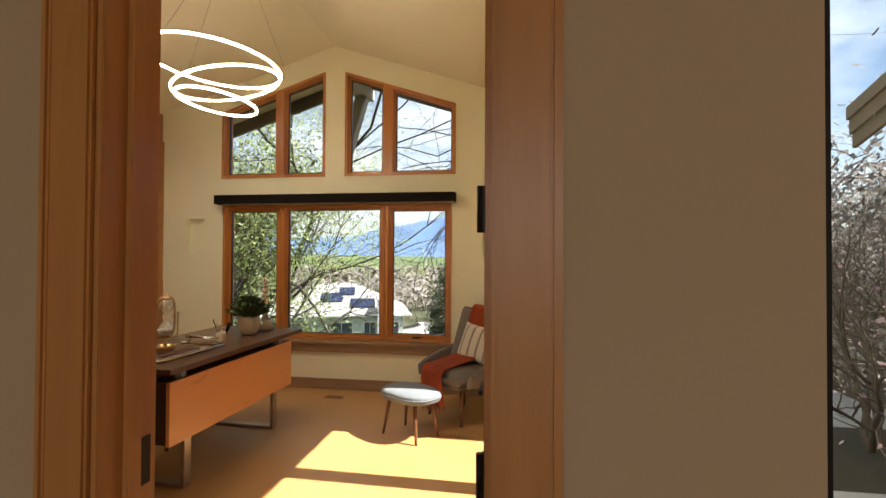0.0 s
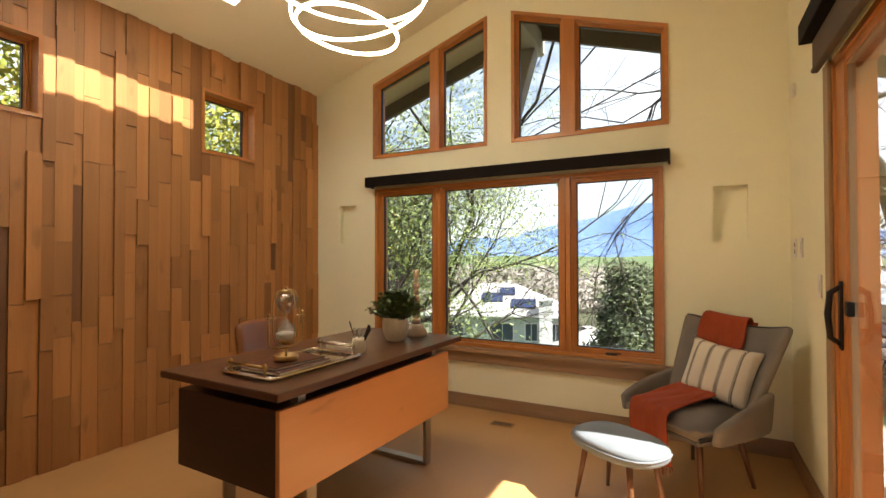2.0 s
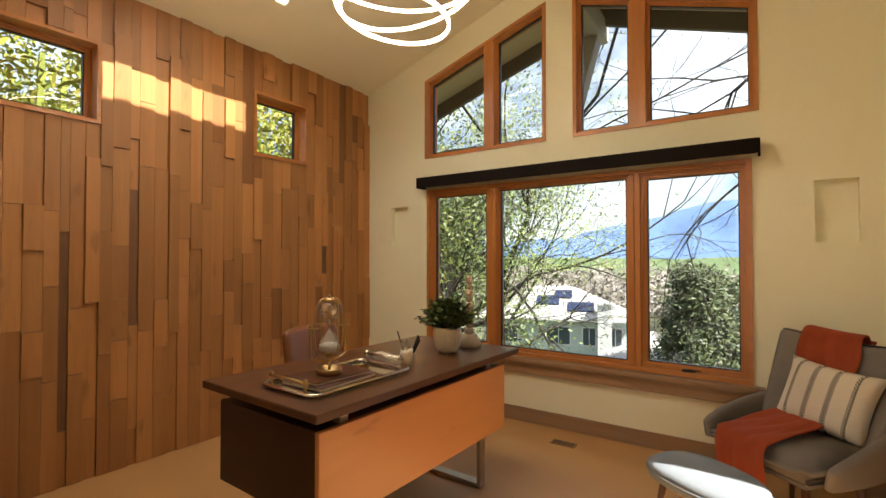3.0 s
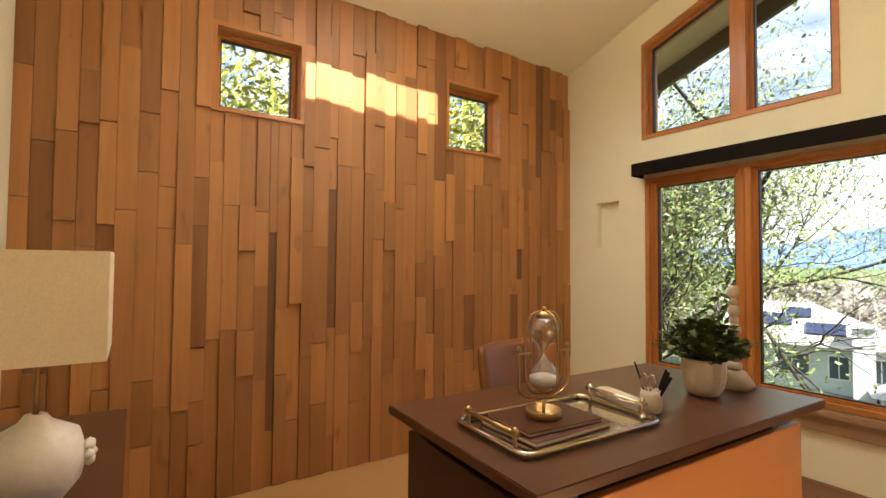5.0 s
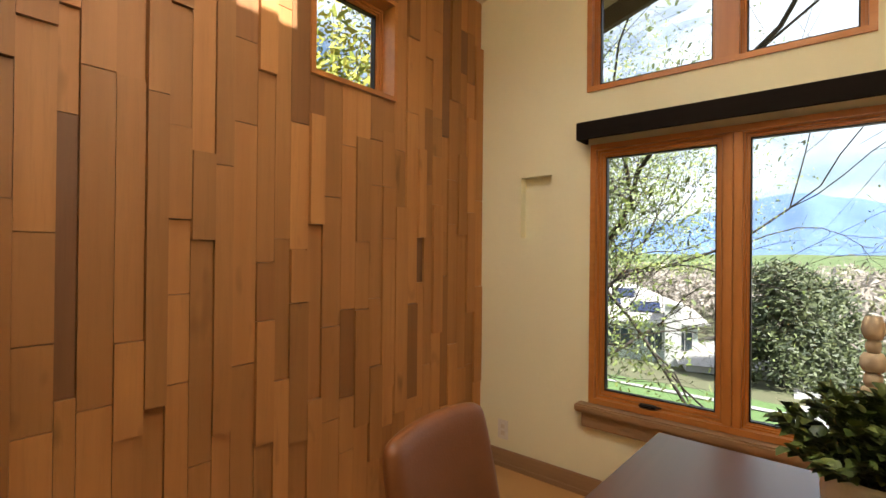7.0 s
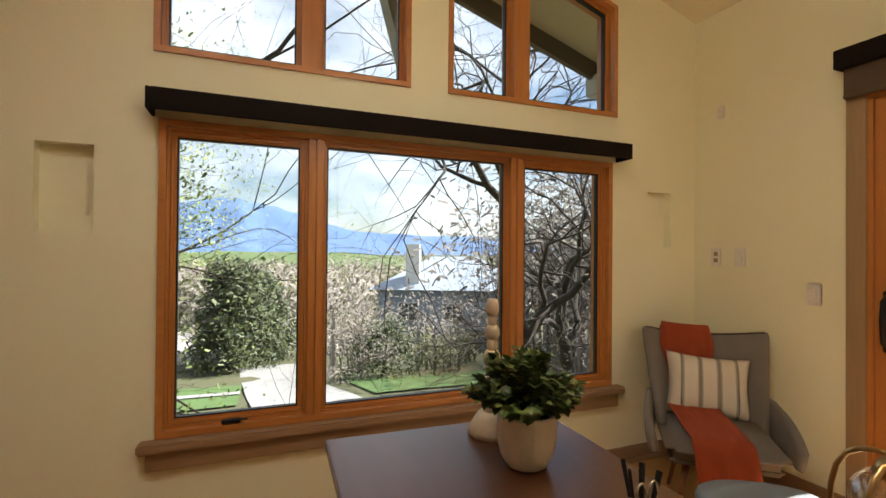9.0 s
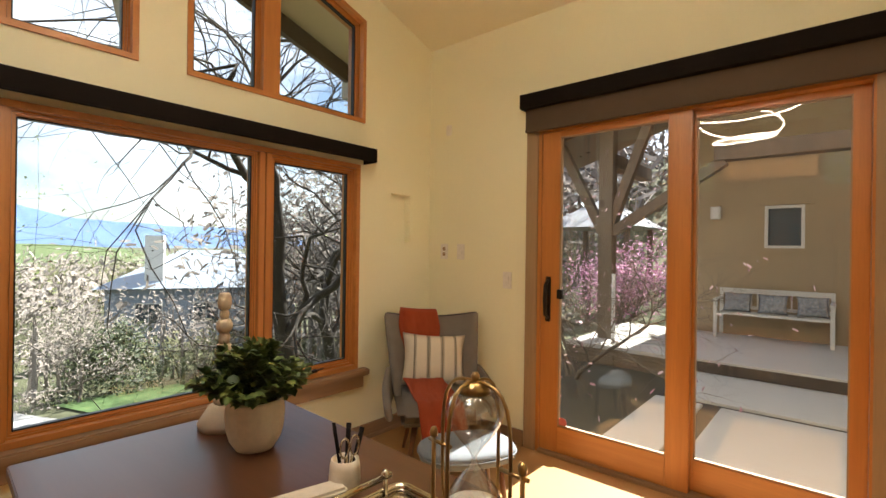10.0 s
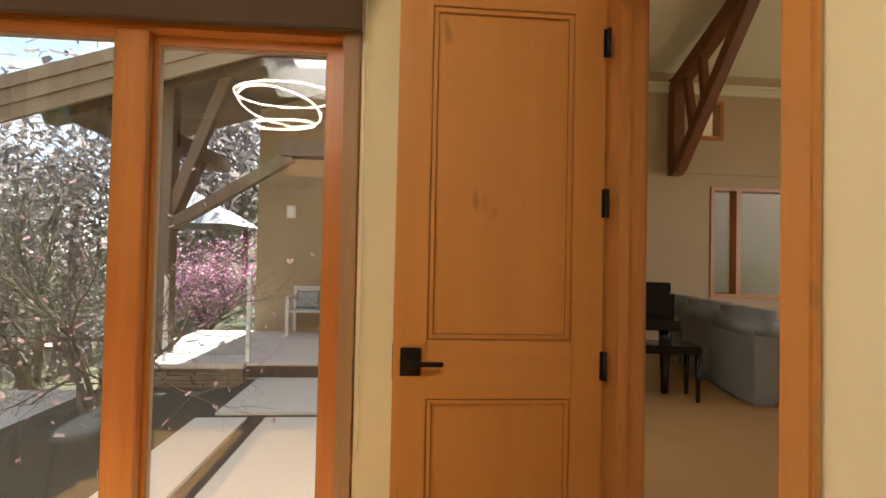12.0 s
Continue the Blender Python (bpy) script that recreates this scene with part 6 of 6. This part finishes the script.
struct(bx("planting_bed", (4.03, 3.34, -0.75, 7.85, 4.98, -0.35), M_EARTH), "dark planting bed", "ground")

sw = thing("stone_wall", pose(0, 0, 0), "stacked ledgestone retaining wall with a concrete cap", "stone wall")
bx("cap", (7.86, 3.34, TZ - 0.045, 7.97, 5.03, TZ + 0.012), M_SLAB, sw, "pale cap slab", bevel=0.006)
rs = random.Random(9)
z = -0.62
while z < TZ - 0.06:
    hh = min(rs.uniform(0.04, 0.085), TZ - 0.047 - z)
    a = 3.34
    while a < 4.96:
        l = min(rs.uniform(0.12, 0.36), 5.0 - a)
        bx("stone", (7.885 - rs.uniform(0.0, 0.03), a + 0.004, z + 0.003, 7.949, a + l - 0.004, z + hh - 0.003), M_LEDGE, sw)
        a += l
    z += hh

pc = thing("porch_roof", pose(0, 0, 0), "timber porch roof on a braced post", "porch")


def porch_z(y):
    return 4.36 - 0.325 * (y - 2.43)


bm = bmesh.new()
prism(bm, [(-1.2, porch_z(-1.2)), (6.3, porch_z(6.3)), (6.3, porch_z(6.3) + 0.14), (-1.2, porch_z(-1.2) + 0.14)], "x", 8.05, 10.9)
part("roof", bm, M_TIMBER, pc, "dark boarded roof")
for k, (lo, hi) in enumerate(((-0.34, 0.02), (-0.16, 0.11), (0.02, 0.18))):
    bm = bmesh.new()
    prism(bm, [(-1.2, porch_z(-1.2) + lo), (6.35, porch_z(6.35) + lo), (6.35, porch_z(6.35) + hi), (-1.2, porch_z(-1.2) + hi)], "x", 8.0 - 0.035 * k, 8.05 - 0.033 * k)
    part("fascia", bm, M_RAKE, pc, "tan rake board")
beam("post", (8.6, 4.66, TZ), (8.6, 4.66, porch_z(4.66) + 0.02), 0.22, pc, M_TIMBER)
beam("rafter", (8.6, -1.1, porch_z(-1.1) - 0.13), (8.6, 6.2, porch_z(6.2) - 0.13), 0.22, pc, M_TIMBER)
beam("brace", (8.6, 4.58, 1.62), (8.6, 3.02, 2.60), 0.15, pc, M_TIMBER)
beam("tie_beam", (8.6, -1.1, 2.70), (8.6, 3.14, 2.70), 0.22, pc, M_TIMBER)
beam("brace", (8.6, 4.62, 1.70), (8.6, 3.90, porch_z(3.90) - 0.22), 0.14, pc, M_TIMBER)
beam("brace", (8.6, 4.72, 1.60), (8.6, 5.50, porch_z(5.50) - 0.22), 0.14, pc, M_TIMBER)
beam("brace", (8.66, 4.66, 1.60), (9.6, 4.66, 2.70), 0.15, pc, M_TIMBER)
beam("beam", (8.6, 4.66, 2.78), (10.5, 4.66, 2.78), 0.22, pc, M_TIMBER)
beam("post", (8.6, -1.0, TZ), (8.6, -1.0, porch_z(-1.0)), 0.22, pc, M_TIMBER)

wg = thing("neighbour_wing", pose(0, 0, 0), "tan stucco house wing facing the patio", "house wing")
bm = bmesh.new()
holes_wall(bm, -6.5, 4.05, -0.1, 3.8, [(2.22, 2.75, 1.40, 2.10)], "x", 10.5, 10.7)
prism(bm, [(-6.5, 3.8), (4.05, 3.8), (-1.2, porch_z(-1.2)), (-6.5, porch_z(-1.2))], "x", 10.5, 10.7)
part("wall", bm, M_STUCCO, wg)
wd = new("window")
wd.parent = wg
bm = bmesh.new()
frame_poly(bm, rect(2.22, 2.75, 1.40, 2.10), rect(2.265, 2.705, 1.445, 2.055), "x", 10.47, 10.6)
part("frame", bm, M_BENCH, wd, "pale window frame")
bx("pane", (10.55, 2.26, 1.44, 10.56, 2.71, 2.06), M_DARKGLASS, wd)
bx("sill", (10.44, 2.12, 1.33, 10.5, 2.86, 1.40), M_STUCCO, wd)
bx("lintel", (10.45, 2.10, 2.11, 10.5, 2.88, 2.24), M_STUCCO, wd, "tan lintel", bevel=0.005)
bx("back", (10.70, -6.5, -0.1, 10.78, 4.05, 4.3), M_STUCCO, wg)
sc = thing("wall_sconce", pose(10.5, 3.46, 1.9), "white box wall sconce on stucco", "wall lamp")
bx("body", (-0.10, -0.075, 0, 0, 0.075, 0.22), M_BENCH, sc, bevel=0.006)
bx("cover", (-0.115, -0.05, 0.02, -0.10, 0.05, 0.20), M_TRIMW, sc, bevel=0.004)

bc = thing("patio_bench", pose(10.12, 2.60, -0.06), "white slatted patio bench with striped cushions", "bench")
for y in (-0.74, 0.74):
    for x in (-0.26, 0.26):
        bx("leg", (x - 0.025, y - 0.025, 0, x + 0.025, y + 0.025, 0.60 if x < 0 else 0.78), M_BENCH, bc)
    bx("armrest", (-0.30, y - 0.035, 0.60, 0.26, y + 0.035, 0.63), M_BENCH, bc, bevel=0.006)
for i in range(6):
    bx("seat_slat", (-0.27 + i * 0.09, -0.72, 0.38, -0.20 + i * 0.09, 0.72, 0.405), M_BENCH, bc)
bx("back_rail", (0.24, -0.72, 0.70, 0.28, 0.72, 0.78), M_BENCH, bc)
bx("back_rail", (0.24, -0.72, 0.44, 0.28, 0.72, 0.49), M_BENCH, bc)
for i in range(16):
    y = -0.68 + i * 0.09
    bx("back_slat", (0.25, y - 0.012, 0.49, 0.27, y + 0.012, 0.70), M_BENCH, bc)
for y, r in ((-0.5, 8), (0.0, 0), (0.48, -6)):
    bm = bmesh.new()
    cushion(bm, 0.20, 0.06, 0.16)
    tagged(part("bench_cushion", bm, M_STRIPE, m=pose(10.20, 2.60 + y, 0.50, -16, 0, -90 + r)), "navy and white striped cushion on the bench", "cushion", "bench cushions")

gr = thing("glass_balustrade", pose(0, 0, 0), "frameless glass balustrade with pale posts", "balustrade")
for y in (3.36, 4.35):
    bx("post", (8.04, y - 0.022, TZ, 8.085, y + 0.022, 0.98), M_TRIMW, gr, "pale square post")
bx("pane", (8.058, 3.385, 0.0, 8.068, 4.325, 0.94), M_PANE, gr).visible_shadow = False

pv = thing("garden_pavilion", pose(17.5, 8.2, ground_z(17.5, 8.2)), "small garden pavilion with a grey metal roof", "pavilion")
bm = bmesh.new()
hip_roof(bm, -1.3, 1.3, -1.3, 1.3, 2.8, 1.1, 0.4)
part("roof", bm, plain("grey_metal_roof", (0.24, 0.25, 0.26), (0.21, 0.22, 0.23), 0.5, 2, 20, 0.05, metal=0.3), pv, "grey metal roof")
for x in (-1.2, 1.2):
    for y in (-1.2, 1.2):
        beam("post", (x, y, 0), (x, y, 2.8), 0.16, pv, M_TIMBER)

tree("young magnolia with pink buds beside the path", 6.9, 4.5, 3.3, 0.032, (0.0, 0.1, 0), 63, M_BARK_L, M_BLOSSOM, 420, 0.026, 4, 0.34, base=-0.46, stems=4, spread=0.4)
tree("pale blossoming shrub tree in the garden", 9.6, 6.9, 4.6, 0.06, (0, 0, 0), 64, M_BARK_L, M_TWIG, 3600, 0.032, 4, 0.34, stems=4, spread=0.4)
tree("magenta magnolia in full bloom", 13.2, 6.0, 2.4, 0.06, (0, 0, 0), 65, M_BARK_L, M_MAGENTA, 3600, 0.04, 4, 0.34, stems=3, spread=0.4)

# ---- planks of the accent wall ----


def plank_wall():
    rs = random.Random(21)
    marks = [SY, 1.50, 1.806, 1.85, 1.99, 2.148, 2.20, 2.985, 3.49, 3.66, 3.715, NY - 0.002]
    cols = []
    for a, b in zip(marks, marks[1:]):
        n = max(1, round((b - a) / 0.082))
        ws = [rs.uniform(0.82, 1.2) for _ in range(n)]
        y = a
        for w in ws:
            cols.append((y, y + (b - a) * w / sum(ws)))
            y = cols[-1][1]
    fixed = {1.806: (0.305, 1.41), 2.148: (0.853, 1.685), 3.66: (1.126, 1.365)}
    for y0, y1 in cols:
        cuts, z = [0.0], rs.uniform(0.2, 0.9)
        while z < EAVE - 0.15:
            cuts.append(z)
            z += rs.choice((rs.uniform(0.16, 0.34), rs.uniform(0.3, 0.6), rs.uniform(0.55, 1.05)))
        cuts.append(EAVE + 0.004)
        special = None
        for k, v in fixed.items():
            if abs(y0 - k) < 1e-6:
                special = v
                cuts = sorted([c for c in cuts if c < v[0] - 0.2 or c > v[1] + 0.2] + list(v))
        for h in CW:
            if y0 >= h[0] - 1e-6 and y1 <= h[1] + 1e-6:
                cuts = sorted([c for c in cuts if c < h[2] - 0.12 or c > h[3] + 0.05] + [h[2], h[3]])
        for z0, z1 in zip(cuts, cuts[1:]):
            if any(y0 >= h[0] - 1e-6 and y1 <= h[1] + 1e-6 and z0 >= h[2] - 1e-6 and z1 <= h[3] + 1e-6 for h in CW):
                continue
            dark = special is not None and abs(z0 - special[0]) < 1e-6
            t = rs.choice((-0.010, 0.0, 0.0006, 0.0012, 0.0012, 0.0018, 0.011, 0.017)) if not dark else -0.010
            bm = bmesh.new()
            vs = [bm.verts.new(p) for p in ((-0.02, y0 + 0.0009, z0 + 0.0017), (-0.02, y1 - 0.0009, z0 + 0.0017), (-0.02, y1 - 0.0009, z1 - 0.0017), (-0.02, y0 + 0.0009, z1 - 0.0017),
                                            (t, y0 + 0.0009, z0 + 0.0017), (t, y1 - 0.0009, z0 + 0.0017), (t, y1 - 0.0009, z1 - 0.0017), (t, y0 + 0.0009, z1 - 0.0017))]
            for f in ((4, 5, 6, 7), (0, 1, 5, 4), (1, 2, 6, 5), (2, 3, 7, 6), (3, 0, 4, 7)):
                bm.faces.new([vs[i] for i in f])
            k = rs.random()
            part("plank", bm, M_PLANK_DARK if dark or k < 0.012 else M_PLANK_MID if k < 0.07 else M_PLANK, wall_w)


plank_wall()
